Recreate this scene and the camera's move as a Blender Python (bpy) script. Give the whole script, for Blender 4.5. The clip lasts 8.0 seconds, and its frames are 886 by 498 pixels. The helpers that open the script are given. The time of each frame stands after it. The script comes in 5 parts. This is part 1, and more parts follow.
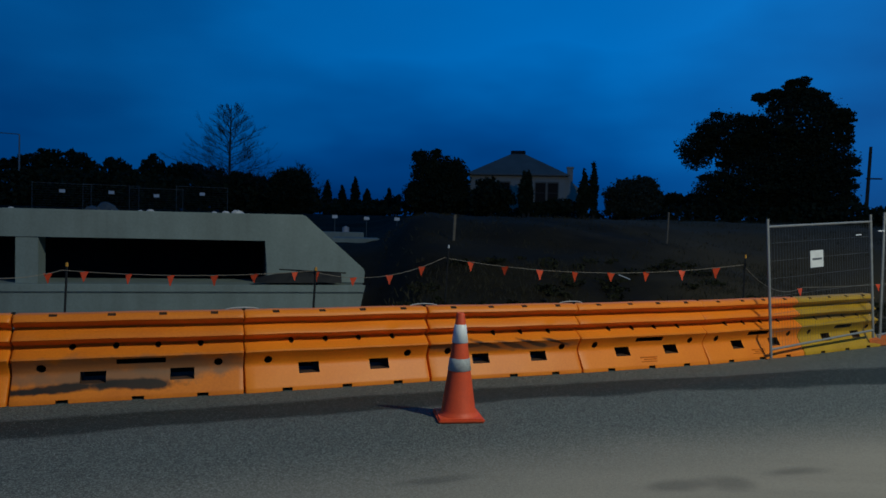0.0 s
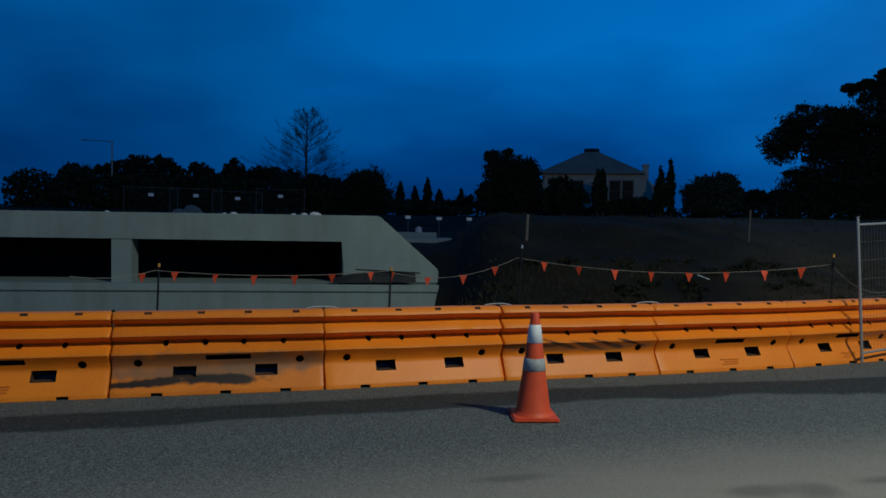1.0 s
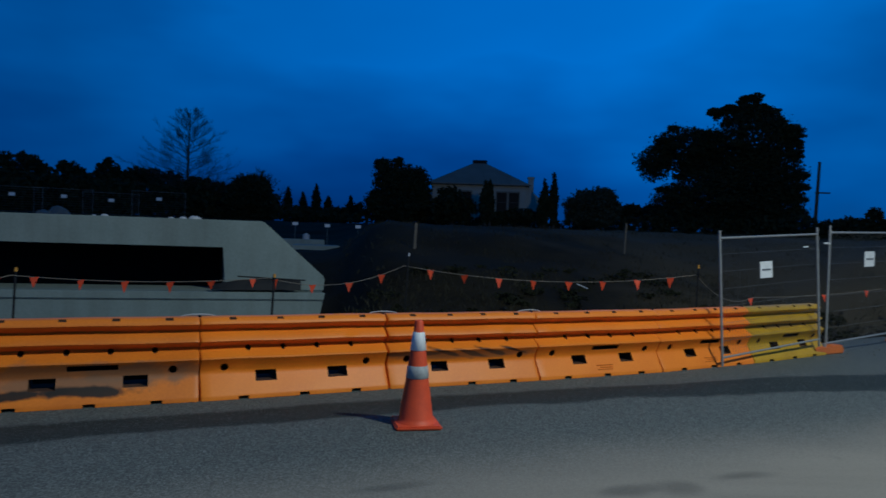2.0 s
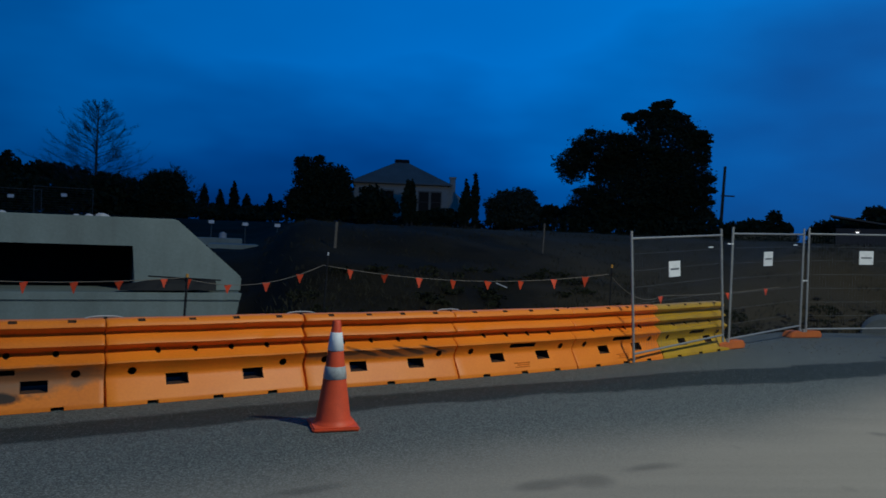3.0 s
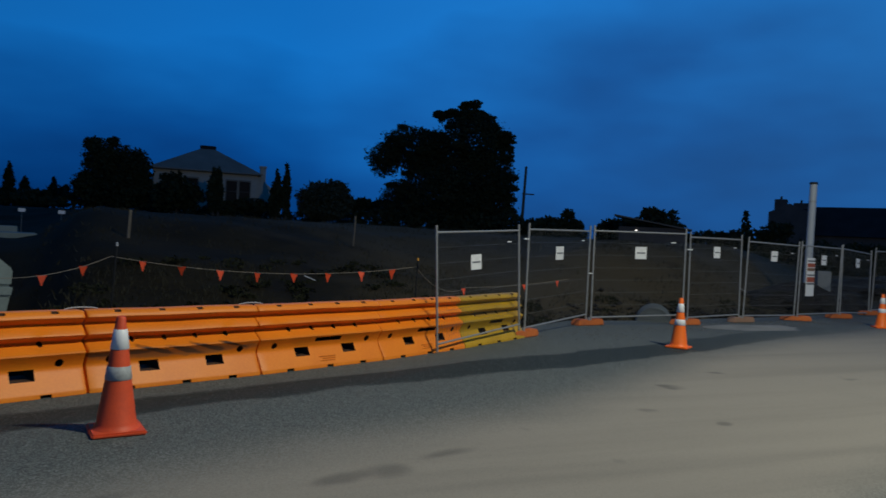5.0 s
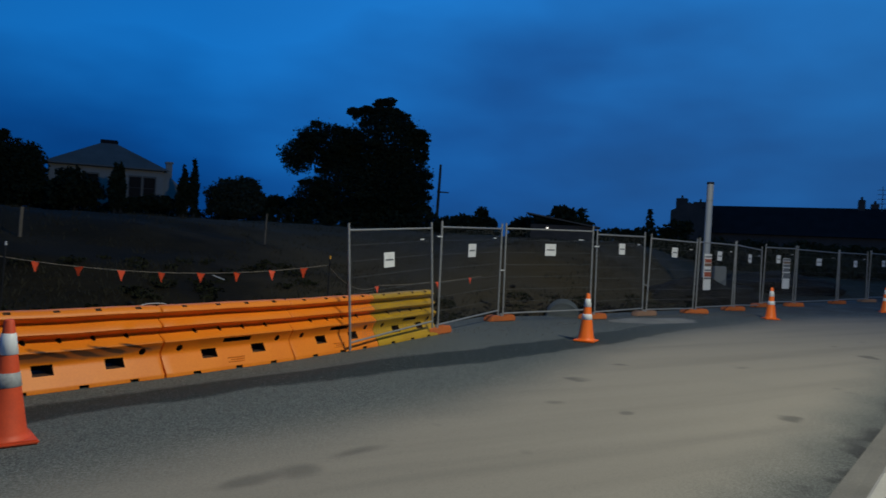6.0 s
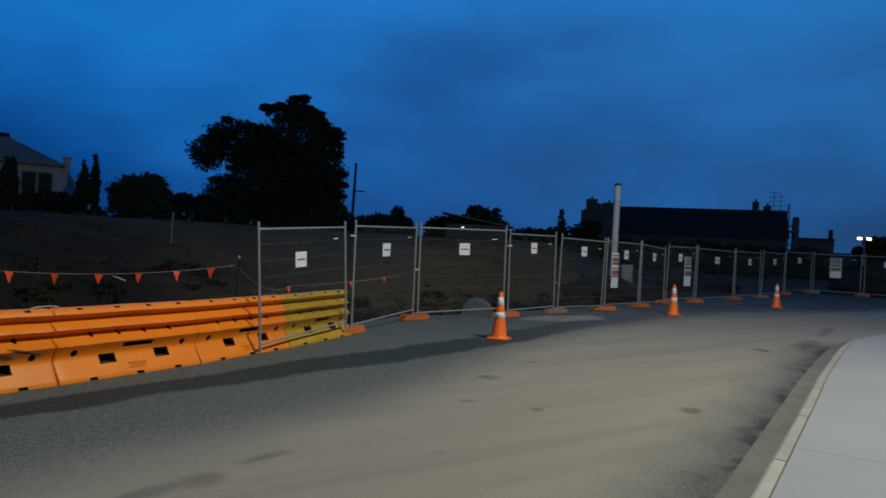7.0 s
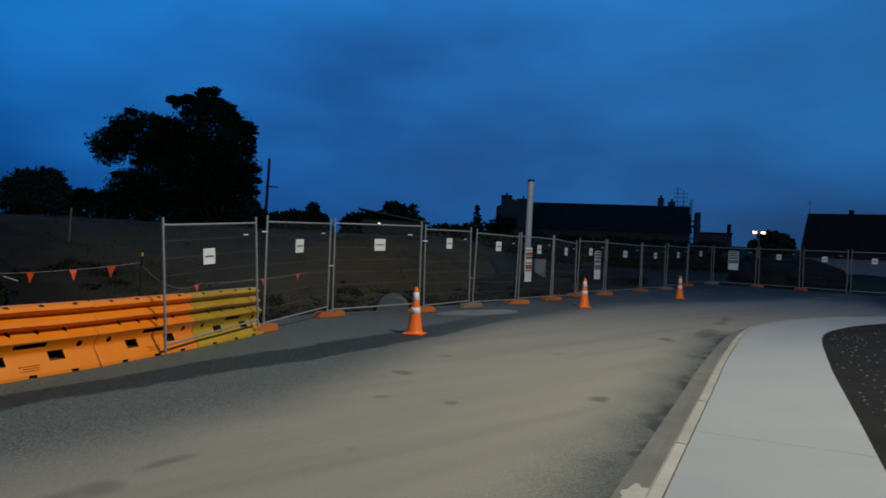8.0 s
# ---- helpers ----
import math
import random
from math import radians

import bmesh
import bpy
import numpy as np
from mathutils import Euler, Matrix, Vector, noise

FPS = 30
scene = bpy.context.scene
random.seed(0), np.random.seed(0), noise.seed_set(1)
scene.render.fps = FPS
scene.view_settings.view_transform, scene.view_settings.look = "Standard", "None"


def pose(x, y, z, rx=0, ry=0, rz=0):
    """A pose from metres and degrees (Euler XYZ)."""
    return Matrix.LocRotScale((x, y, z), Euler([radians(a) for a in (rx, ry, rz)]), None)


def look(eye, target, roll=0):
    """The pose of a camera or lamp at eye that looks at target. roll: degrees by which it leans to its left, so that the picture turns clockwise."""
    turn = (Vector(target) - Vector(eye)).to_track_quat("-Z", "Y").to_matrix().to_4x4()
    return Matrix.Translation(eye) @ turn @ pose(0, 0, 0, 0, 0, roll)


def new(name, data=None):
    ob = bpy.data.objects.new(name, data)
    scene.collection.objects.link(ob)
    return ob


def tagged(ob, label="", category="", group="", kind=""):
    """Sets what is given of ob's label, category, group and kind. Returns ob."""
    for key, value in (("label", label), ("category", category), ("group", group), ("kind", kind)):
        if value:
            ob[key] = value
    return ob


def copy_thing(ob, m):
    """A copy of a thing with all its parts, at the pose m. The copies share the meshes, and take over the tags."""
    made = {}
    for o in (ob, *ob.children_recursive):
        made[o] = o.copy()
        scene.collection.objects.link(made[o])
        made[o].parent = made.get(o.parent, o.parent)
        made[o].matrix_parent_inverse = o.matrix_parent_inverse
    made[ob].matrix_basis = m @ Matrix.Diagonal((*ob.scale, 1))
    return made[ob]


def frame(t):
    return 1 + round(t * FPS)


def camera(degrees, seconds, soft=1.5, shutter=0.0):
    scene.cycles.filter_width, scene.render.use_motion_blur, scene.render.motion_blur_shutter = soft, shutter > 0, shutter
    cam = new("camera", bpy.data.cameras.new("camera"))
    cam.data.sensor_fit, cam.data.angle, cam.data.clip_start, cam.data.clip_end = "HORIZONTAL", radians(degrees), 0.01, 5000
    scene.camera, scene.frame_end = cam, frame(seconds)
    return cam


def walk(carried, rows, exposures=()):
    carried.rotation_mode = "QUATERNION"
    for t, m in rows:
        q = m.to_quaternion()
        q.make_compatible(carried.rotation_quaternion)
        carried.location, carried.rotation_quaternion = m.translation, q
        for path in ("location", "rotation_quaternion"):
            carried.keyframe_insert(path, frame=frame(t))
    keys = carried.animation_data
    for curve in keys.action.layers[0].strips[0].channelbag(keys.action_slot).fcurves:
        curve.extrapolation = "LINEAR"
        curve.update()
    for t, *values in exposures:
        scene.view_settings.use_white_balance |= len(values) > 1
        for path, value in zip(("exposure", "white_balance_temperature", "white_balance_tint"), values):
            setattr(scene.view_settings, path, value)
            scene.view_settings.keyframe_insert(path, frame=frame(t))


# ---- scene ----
cam = camera(64.1, 8.0, soft=1.6, shutter=0.4)
PATH = [
    (0, (-1.028, -1.836, 1.63), (-1.0, 0.163, 1.565), 1.4),
    (0.5, (-1.047, -1.873, 1.625), (-1.059, 0.126, 1.556), 1.4),
    (1, (-1.048, -1.917, 1.64), (-1.223, 0.074, 1.57), 1.0),
    (1.5, (-1.022, -1.942, 1.628), (-1.063, 0.057, 1.578), 1.7),
    (2, (-1.009, -1.876, 1.628), (-0.873, 0.119, 1.59), 2.0),
    (3.5, (-0.951, -1.874, 1.63), (-0.496, 0.074, 1.599), 2.4),
    (4, (-0.925, -1.879, 1.636), (-0.337, 0.033, 1.606), 2.6),
    (4.5, (-0.908, -1.865, 1.63), (-0.178, -0.003, 1.603), 3.0),
    (6, (-0.862, -1.907, 1.629), (0.2, -0.212, 1.608), 2.9),
    (6.5, (-0.863, -1.948, 1.633), (0.299, -0.321, 1.626), 3.0),
    (7, (-0.801, -1.89, 1.63), (0.453, -0.332, 1.619), 2.9),
    (7.5, (-0.743, -1.861, 1.625), (0.607, -0.386, 1.606), 2.9),
    (8, (-0.745, -1.896, 1.618), (0.682, -0.495, 1.607), 2.5),
]
walk(cam, [(t, look(eye, target, roll)) for t, eye, target, roll in PATH], [(0.0, -0.10, 6150, 5), (1.0, -0.10, 6100, 5), (1.5, -0.10, 5600, 5), (2.0, -0.08, 5450, 6), (3.4, -0.02, 6050, 9), (4.0, 0.0, 6350, 10), (6.0, 0.05, 6500, 10), (8.0, 0.10, 6750, 10)])

# ---- world and light ----
world = bpy.data.worlds.new("dusk")
scene.world = world
world.use_nodes = True


def dusk_sky():
    nt = world.node_tree
    nt.nodes.clear()
    out = nt.nodes.new("ShaderNodeOutputWorld")
    sky = nt.nodes.new("ShaderNodeTexSky")
    sky.sky_type, sky.sun_disc = "NISHITA", False
    sky.sun_elevation, sky.sun_rotation = radians(-2.0), radians(140)
    coord = nt.nodes.new("ShaderNodeTexCoord")
    split = nt.nodes.new("ShaderNodeSeparateXYZ")
    nt.links.new(coord.outputs["Generated"], split.inputs[0])
    # cloud deck: height plus soft noise
    mapping = nt.nodes.new("ShaderNodeMapping")
    mapping.inputs["Scale"].default_value = (1.0, 1.0, 2.6)
    nt.links.new(coord.outputs["Generated"], mapping.inputs[0])
    cloud = nt.nodes.new("ShaderNodeTexNoise")
    cloud.inputs["Scale"].default_value = 2.3
    cloud.inputs["Detail"].default_value = 4.0
    cloud.inputs["Roughness"].default_value = 0.45
    nt.links.new(mapping.outputs[0], cloud.inputs["Vector"])
    lift = nt.nodes.new("ShaderNodeMath")
    lift.operation = "MULTIPLY_ADD"
    nt.links.new(cloud.outputs["Fac"], lift.inputs[0])
    lift.inputs[1].default_value = SKY_CLOUD
    nt.links.new(split.outputs["Z"], lift.inputs[2])
    ramp = nt.nodes.new("ShaderNodeValToRGB")
    cr = ramp.color_ramp
    cr.elements[0].position, cr.elements[0].color = SKY_RAMP[0]
    cr.elements[1].position, cr.elements[1].color = SKY_RAMP[-1]
    for p, c in SKY_RAMP[1:-1]:
        cr.elements.new(p).color = c
    nt.links.new(lift.outputs[0], ramp.inputs["Fac"])
    # the western part of the sky is paler
    pale = nt.nodes.new("ShaderNodeMapRange")
    pale.inputs["From Min"].default_value, pale.inputs["From Max"].default_value = 0.2, 0.95
    nt.links.new(split.outputs["X"], pale.inputs["Value"])
    mixed = nt.nodes.new("ShaderNodeMix")
    mixed.data_type, mixed.blend_type = "RGBA", "ADD"
    nt.links.new(pale.outputs[0], mixed.inputs["Factor"])
    nt.links.new(ramp.outputs[0], mixed.inputs["A"])
    mixed.inputs["B"].default_value = SKY_PALE
    # last daylight: the sky is brighter towards one side
    side = nt.nodes.new("ShaderNodeVectorMath")
    side.operation = "DOT_PRODUCT"
    nt.links.new(coord.outputs["Generated"], side.inputs[0])
    side.inputs[1].default_value = (math.sin(radians(30)), math.cos(radians(30)), 0.25)
    gain = nt.nodes.new("ShaderNodeMapRange")
    gain.inputs["From Min"].default_value, gain.inputs["From Max"].default_value = 0.62, 1.02
    gain.inputs["To Min"].default_value, gain.inputs["To Max"].default_value = 0.74 * SKY_STRENGTH, 1.26 * SKY_STRENGTH
    nt.links.new(side.outputs["Value"], gain.inputs["Value"])
    bg_cloud = nt.nodes.new("ShaderNodeBackground")
    nt.links.new(gain.outputs[0], bg_cloud.inputs["Strength"])
    nt.links.new(mixed.outputs["Result"], bg_cloud.inputs["Color"])
    bg_sky = nt.nodes.new("ShaderNodeBackground")
    bg_sky.inputs["Strength"].default_value = 0.006
    nt.links.new(sky.outputs[0], bg_sky.inputs["Color"])
    add = nt.nodes.new("ShaderNodeAddShader")
    nt.links.new(bg_cloud.outputs[0], add.inputs[0])
    nt.links.new(bg_sky.outputs[0], add.inputs[1])
    nt.links.new(add.outputs[0], out.inputs["Surface"])


SKY_STRENGTH = 1.03
SKY_CLOUD = 0.62
SKY_RAMP = [(0.26, (0.0006, 0.024, 0.118, 1)), (0.40, (0.001, 0.054, 0.225, 1)), (0.60, (0.004, 0.12, 0.41, 1)), (0.72, (0.004, 0.11, 0.38, 1)), (1.0, (0.002, 0.045, 0.16, 1))]
SKY_PALE = (0.011, 0.024, 0.020, 1)
dusk_sky()

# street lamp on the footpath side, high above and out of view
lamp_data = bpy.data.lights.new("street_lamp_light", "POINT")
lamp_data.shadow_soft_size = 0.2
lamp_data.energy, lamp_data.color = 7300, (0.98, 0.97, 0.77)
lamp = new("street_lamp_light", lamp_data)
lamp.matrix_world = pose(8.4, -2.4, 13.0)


# ---- materials ----
def material(name, color, rough=0.8, second=None, scale=6.0, fine=60.0, amount=0.5, bump=0.15, metal=0.0, space="Object", spec=0.4, vary=0.0):
    """Two scales of noise between two colours, with relief; vary: brightness change from object to object."""
    m = bpy.data.materials.new(name)
    m.use_nodes = True
    nt = m.node_tree
    b = nt.nodes["Principled BSDF"]
    b.inputs["Roughness"].default_value, b.inputs["Metallic"].default_value = rough, metal
    b.inputs["Specular IOR Level"].default_value = spec
    if space == "World":
        vec = nt.nodes.new("ShaderNodeNewGeometry").outputs["Position"]
    else:
        vec = nt.nodes.new("ShaderNodeTexCoord").outputs["Object"]
    big, small = nt.nodes.new("ShaderNodeTexNoise"), nt.nodes.new("ShaderNodeTexNoise")
    for n, s, d in ((big, scale, 5), (small, fine, 3)):
        n.inputs["Scale"].default_value, n.inputs["Detail"].default_value = s, d
        nt.links.new(vec, n.inputs["Vector"])
    both = nt.nodes.new("ShaderNodeMath")
    both.operation = "MULTIPLY_ADD"
    both.inputs[1].default_value = 0.4
    nt.links.new(small.outputs["Fac"], both.inputs[0])
    scaled = nt.nodes.new("ShaderNodeMath")
    scaled.operation = "MULTIPLY"
    scaled.inputs[1].default_value = 0.6
    nt.links.new(big.outputs["Fac"], scaled.inputs[0])
    nt.links.new(scaled.outputs[0], both.inputs[2])
    ramp = nt.nodes.new("ShaderNodeMapRange")
    ramp.inputs["From Min"].default_value, ramp.inputs["From Max"].default_value = 0.5 - 0.28 * amount, 0.5 + 0.28 * amount
    ramp.name = "blend"
    nt.links.new(both.outputs[0], ramp.inputs["Value"])
    mix = nt.nodes.new("ShaderNodeMix")
    mix.data_type = "RGBA"
    mix.name = "paint"
    mix.inputs["A"].default_value = (*(second or [c * 0.7 for c in color]), 1)
    mix.inputs["B"].default_value = (*color, 1)
    nt.links.new(ramp.outputs[0], mix.inputs["Factor"])
    result = mix.outputs["Result"]
    if vary:
        info = nt.nodes.new("ShaderNodeObjectInfo")
        hsv = nt.nodes.new("ShaderNodeHueSaturation")
        rng = nt.nodes.new("ShaderNodeMapRange")
        rng.inputs["To Min"].default_value, rng.inputs["To Max"].default_value = 1 - vary, 1 + vary
        nt.links.new(info.outputs["Random"], rng.inputs["Value"])
        nt.links.new(rng.outputs[0], hsv.inputs["Value"])
        nt.links.new(result, hsv.inputs["Color"])
        result = hsv.outputs[0]
    nt.links.new(result, b.inputs["Base Color"])
    if bump:
        bm_node = nt.nodes.new("ShaderNodeBump")
        bm_node.inputs["Strength"].default_value, bm_node.inputs["Distance"].default_value = bump, 0.02
        nt.links.new(both.outputs[0], bm_node.inputs["Height"])
        nt.links.new(bm_node.outputs[0], b.inputs["Normal"])
    return m


STAINS = [(0.98, 2.72, 0.20, 0.15), (0.52, 2.62, 0.24, 0.10), (1.45, 2.95, 0.3, 0.09), (-1.02, 2.63, 0.3, 0.08), (4.78, 3.31, 0.09, 0.06), (14.8, 4.95, 1.1, 0.2), (18.5, 6.1, 1.3, 0.16), (6.15, 1.72, 0.22, 0.13)]


def road_material():
    """Chip seal: dark fresh strip along the barriers, grey seal, and a pale dusty wheel track."""
    m = material("chip_seal", (0.206, 0.220, 0.203), 0.85, (0.040, 0.046, 0.042), 30.0, 80.0, 0.5, 0.5, space="World", spec=0.3)
    nt = m.node_tree
    b = nt.nodes["Principled BSDF"]
    geo = nt.nodes.new("ShaderNodeNewGeometry")
    warp = nt.nodes.new("ShaderNodeTexNoise")
    warp.inputs["Scale"].default_value, warp.inputs["Detail"].default_value = 1.1, 9
    nt.links.new(geo.outputs["Position"], warp.inputs["Vector"])

    split = nt.nodes.new("ShaderNodeSeparateXYZ")
    nt.links.new(geo.outputs["Position"], split.inputs[0])

    def wobbled(value, wobble):
        w = nt.nodes.new("ShaderNodeMath")
        w.operation = "MULTIPLY_ADD"
        w.inputs[1].default_value, w.inputs[2].default_value = wobble, -wobble * 0.5
        nt.links.new(warp.outputs["Fac"], w.inputs[0])
        a = nt.nodes.new("ShaderNodeMath")
        a.operation = "ADD"
        nt.links.new(value, a.inputs[0])
        nt.links.new(w.outputs[0], a.inputs[1])
        return a.outputs[0]

    def past_edge():
        """Metres beyond the edge of the old seal, which bends with the road."""
        rng = nt.nodes.new("ShaderNodeMapRange")
        rng.inputs["From Min"].default_value, rng.inputs["From Max"].default_value = -12, 30
        nt.links.new(split.outputs["X"], rng.inputs["Value"])
        curve = nt.nodes.new("ShaderNodeFloatCurve")
        pts = curve.mapping.curves[0].points
        line = [(-12, 0.25), (-4.3, 3.3), (-1.8, 4.25), (0, 4.93), (1.7, 5.42), (3.5, 5.93), (5.2, 6.43), (9.0, 7.56), (12, 8.65), (16.7, 9.7), (20.4, 10.2), (24.5, 9.9), (30, 9.0)]
        pts[0].location, pts[1].location = (0, line[0][1] / 12), (1, 0.75)
        for x, y in line[1:-1]:
            pts.new((x + 12) / 42, y / 12)
        for p in pts:
            p.handle_type = "VECTOR"
        curve.mapping.update()
        nt.links.new(rng.outputs[0], curve.inputs["Value"])
        k = nt.nodes.new("ShaderNodeMath")
        k.operation = "MULTIPLY_ADD"
        k.inputs[1].default_value = -12.0
        nt.links.new(curve.outputs[0], k.inputs[0])
        nt.links.new(split.outputs["Y"], k.inputs[2])
        return wobbled(k.outputs[0], 0.45)

    def past_kerb():
        dot = nt.nodes.new("ShaderNodeVectorMath")
        dot.operation = "DOT_PRODUCT"
        nt.links.new(geo.outputs["Position"], dot.inputs[0])
        dot.inputs[1].default_value = (-0.327, 0.945, 0)
        a = nt.nodes.new("ShaderNodeMath")
        a.operation = "ADD"
        nt.links.new(dot.outputs["Value"], a.inputs[0])
        bend = nt.nodes.new("ShaderNodeMapRange")
        bend.inputs["From Min"].default_value, bend.inputs["From Max"].default_value = 14.5, 23.0
        bend.inputs["To Min"].default_value, bend.inputs["To Max"].default_value = 0.93, 6.0
        nt.links.new(split.outputs["X"], bend.inputs["Value"])
        nt.links.new(bend.outputs[0], a.inputs[1])
        return wobbled(a.outputs[0], 0.4)

    def step(value, lo, hi):
        r = nt.nodes.new("ShaderNodeMapRange")
        r.interpolation_type = "SMOOTHSTEP"
        r.inputs["From Min"].default_value, r.inputs["From Max"].default_value = lo, hi
        nt.links.new(value, r.inputs["Value"])
        return r.outputs[0]

    def times(a, c):
        p = nt.nodes.new("ShaderNodeMath")
        p.operation = "MULTIPLY"
        nt.links.new(a, p.inputs[0])
        if isinstance(c, float):
            p.inputs[1].default_value = c
        else:
            nt.links.new(c, p.inputs[1])
        return p.outputs[0]

    def over(base, color, fac):
        x = nt.nodes.new("ShaderNodeMix")
        x.data_type = "RGBA"
        nt.links.new(base, x.inputs["A"])
        x.inputs["B"].default_value = (*color, 1)
        nt.links.new(fac, x.inputs["Factor"])
        return x.outputs["Result"]

    # stone chips: one shade a chip
    chip = nt.nodes.new("ShaderNodeTexVoronoi")
    chip.inputs["Scale"].default_value = 120.0
    nt.links.new(geo.outputs["Position"], chip.inputs["Vector"])
    shade = nt.nodes.new("ShaderNodeSeparateColor")
    nt.links.new(chip.outputs["Color"], shade.inputs[0])
    power = nt.nodes.new("ShaderNodeMath")
    power.operation = "POWER"
    power.inputs[1].default_value = 1.9
    nt.links.new(shade.outputs[0], power.inputs[0])
    nt.links.new(power.outputs[0], nt.nodes["paint"].inputs["Factor"])
    relief = nt.nodes.new("ShaderNodeBump")
    relief.invert = True
    relief.inputs["Strength"].default_value, relief.inputs["Distance"].default_value = 0.35, 0.006
    nt.links.new(chip.outputs["Distance"], relief.inputs["Height"])
    nt.links.new(relief.outputs[0], b.inputs["Normal"])
    seal = nt.nodes["paint"].outputs["Result"]
    d_bar, d_kerb = past_edge(), past_kerb()
    dust_patch = nt.nodes.new("ShaderNodeTexNoise")
    dust_patch.inputs["Scale"].default_value, dust_patch.inputs["Detail"].default_value = 0.35, 5
    nt.links.new(geo.outputs["Position"], dust_patch.inputs["Vector"])
    # dusty track between the two edges
    reach = nt.nodes.new("ShaderNodeMath")
    reach.operation = "MULTIPLY_ADD"
    reach.inputs[1].default_value = -1.5
    nt.links.new(step(split.outputs["X"], 2.0, 9.5), reach.inputs[0])
    nt.links.new(d_bar, reach.inputs[2])
    dust = times(times(step(reach.outputs[0], -0.9, -2.6), step(d_kerb, 0.2, 1.5)), times(step(dust_patch.outputs["Fac"], -0.1, 0.42), step(split.outputs["X"], -7.0, 0.5)))
    grain = shade.outputs[0]
    col = over(seal, (0.282, 0.250, 0.202), times(times(dust, 0.9), step(grain, -1.6, 0.5)))
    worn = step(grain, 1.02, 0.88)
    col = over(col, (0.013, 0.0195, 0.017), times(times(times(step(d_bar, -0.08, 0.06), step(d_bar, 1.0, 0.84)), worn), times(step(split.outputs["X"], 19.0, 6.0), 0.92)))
    # mud carried out of the site lies over the seal towards the bend
    mud = nt.nodes.new("ShaderNodeTexNoise")
    mud.inputs["Scale"].default_value, mud.inputs["Detail"].default_value = 0.8, 7
    nt.links.new(geo.outputs["Position"], mud.inputs["Vector"])
    col = over(col, (0.060, 0.053, 0.046), times(times(step(d_bar, 0.3, 1.2), step(split.outputs["X"], 6.0, 26.0)), times(step(mud.outputs["Fac"], 0.36, 0.58), 0.75)))
    col = over(col, (0.045, 0.038, 0.031), times(step(split.outputs["X"], 30.0, 35.0), times(step(mud.outputs["Fac"], 0.2, 0.5), 0.8)))
    col = over(col, (0.04, 0.038, 0.035), times(step(d_kerb, 0.85, 0.35), 0.35))
    # silt and broken seal along the channel
    silt = nt.nodes.new("ShaderNodeTexNoise")
    silt.inputs["Scale"].default_value, silt.inputs["Detail"].default_value = 2.6, 9
    nt.links.new(geo.outputs["Position"], silt.inputs["Vector"])
    col = over(col, (0.022, 0.020, 0.018), times(times(step(d_kerb, 0.60, 0.40), step(silt.outputs["Fac"], 0.46, 0.56)), 0.75))
    # streaks left by wheels, along the road
    lay = nt.nodes.new("ShaderNodeMapping")
    lay.inputs["Rotation"].default_value = (0, 0, radians(-19))
    lay.inputs["Scale"].default_value = (0.10, 1.5, 1.0)
    nt.links.new(geo.outputs["Position"], lay.inputs[0])
    streak = nt.nodes.new("ShaderNodeTexNoise")
    streak.inputs["Scale"].default_value, streak.inputs["Detail"].default_value = 1.0, 4
    nt.links.new(lay.outputs[0], streak.inputs["Vector"])
    col = over(col, (0.10, 0.09, 0.075), times(times(step(streak.outputs["Fac"], 0.45, 0.8), dust), 0.38))
    # dark damp spots
    spot = nt.nodes.new("ShaderNodeTexNoise")
    spot.inputs["Scale"].default_value, spot.inputs["Detail"].default_value = 1.3, 2
    nt.links.new(geo.outputs["Position"], spot.inputs["Vector"])
    col = over(col, (0.05, 0.047, 0.042), times(step(spot.outputs["Fac"], 0.68, 0.78), 0.6))
    # oily patches
    for cx, cy, hx, hy in STAINS:
        mp = nt.nodes.new("ShaderNodeMapping")
        mp.vector_type = "TEXTURE"
        mp.inputs["Location"].default_value = (cx, cy, 0)
        mp.inputs["Rotation"].default_value = (0, 0, radians(19))
        mp.inputs["Scale"].default_value = (hx, hy, 50)
        nt.links.new(geo.outputs["Position"], mp.inputs[0])
        size = nt.nodes.new("ShaderNodeVectorMath")
        size.operation = "LENGTH"
        nt.links.new(mp.outputs[0], size.inputs[0])
        col = over(col, (0.03, 0.029, 0.027), times(step(wobbled(size.outputs["Value"], 2.6), 1.35, 0.3), 0.42))
    nt.links.new(col, b.inputs["Base Color"])
    return m


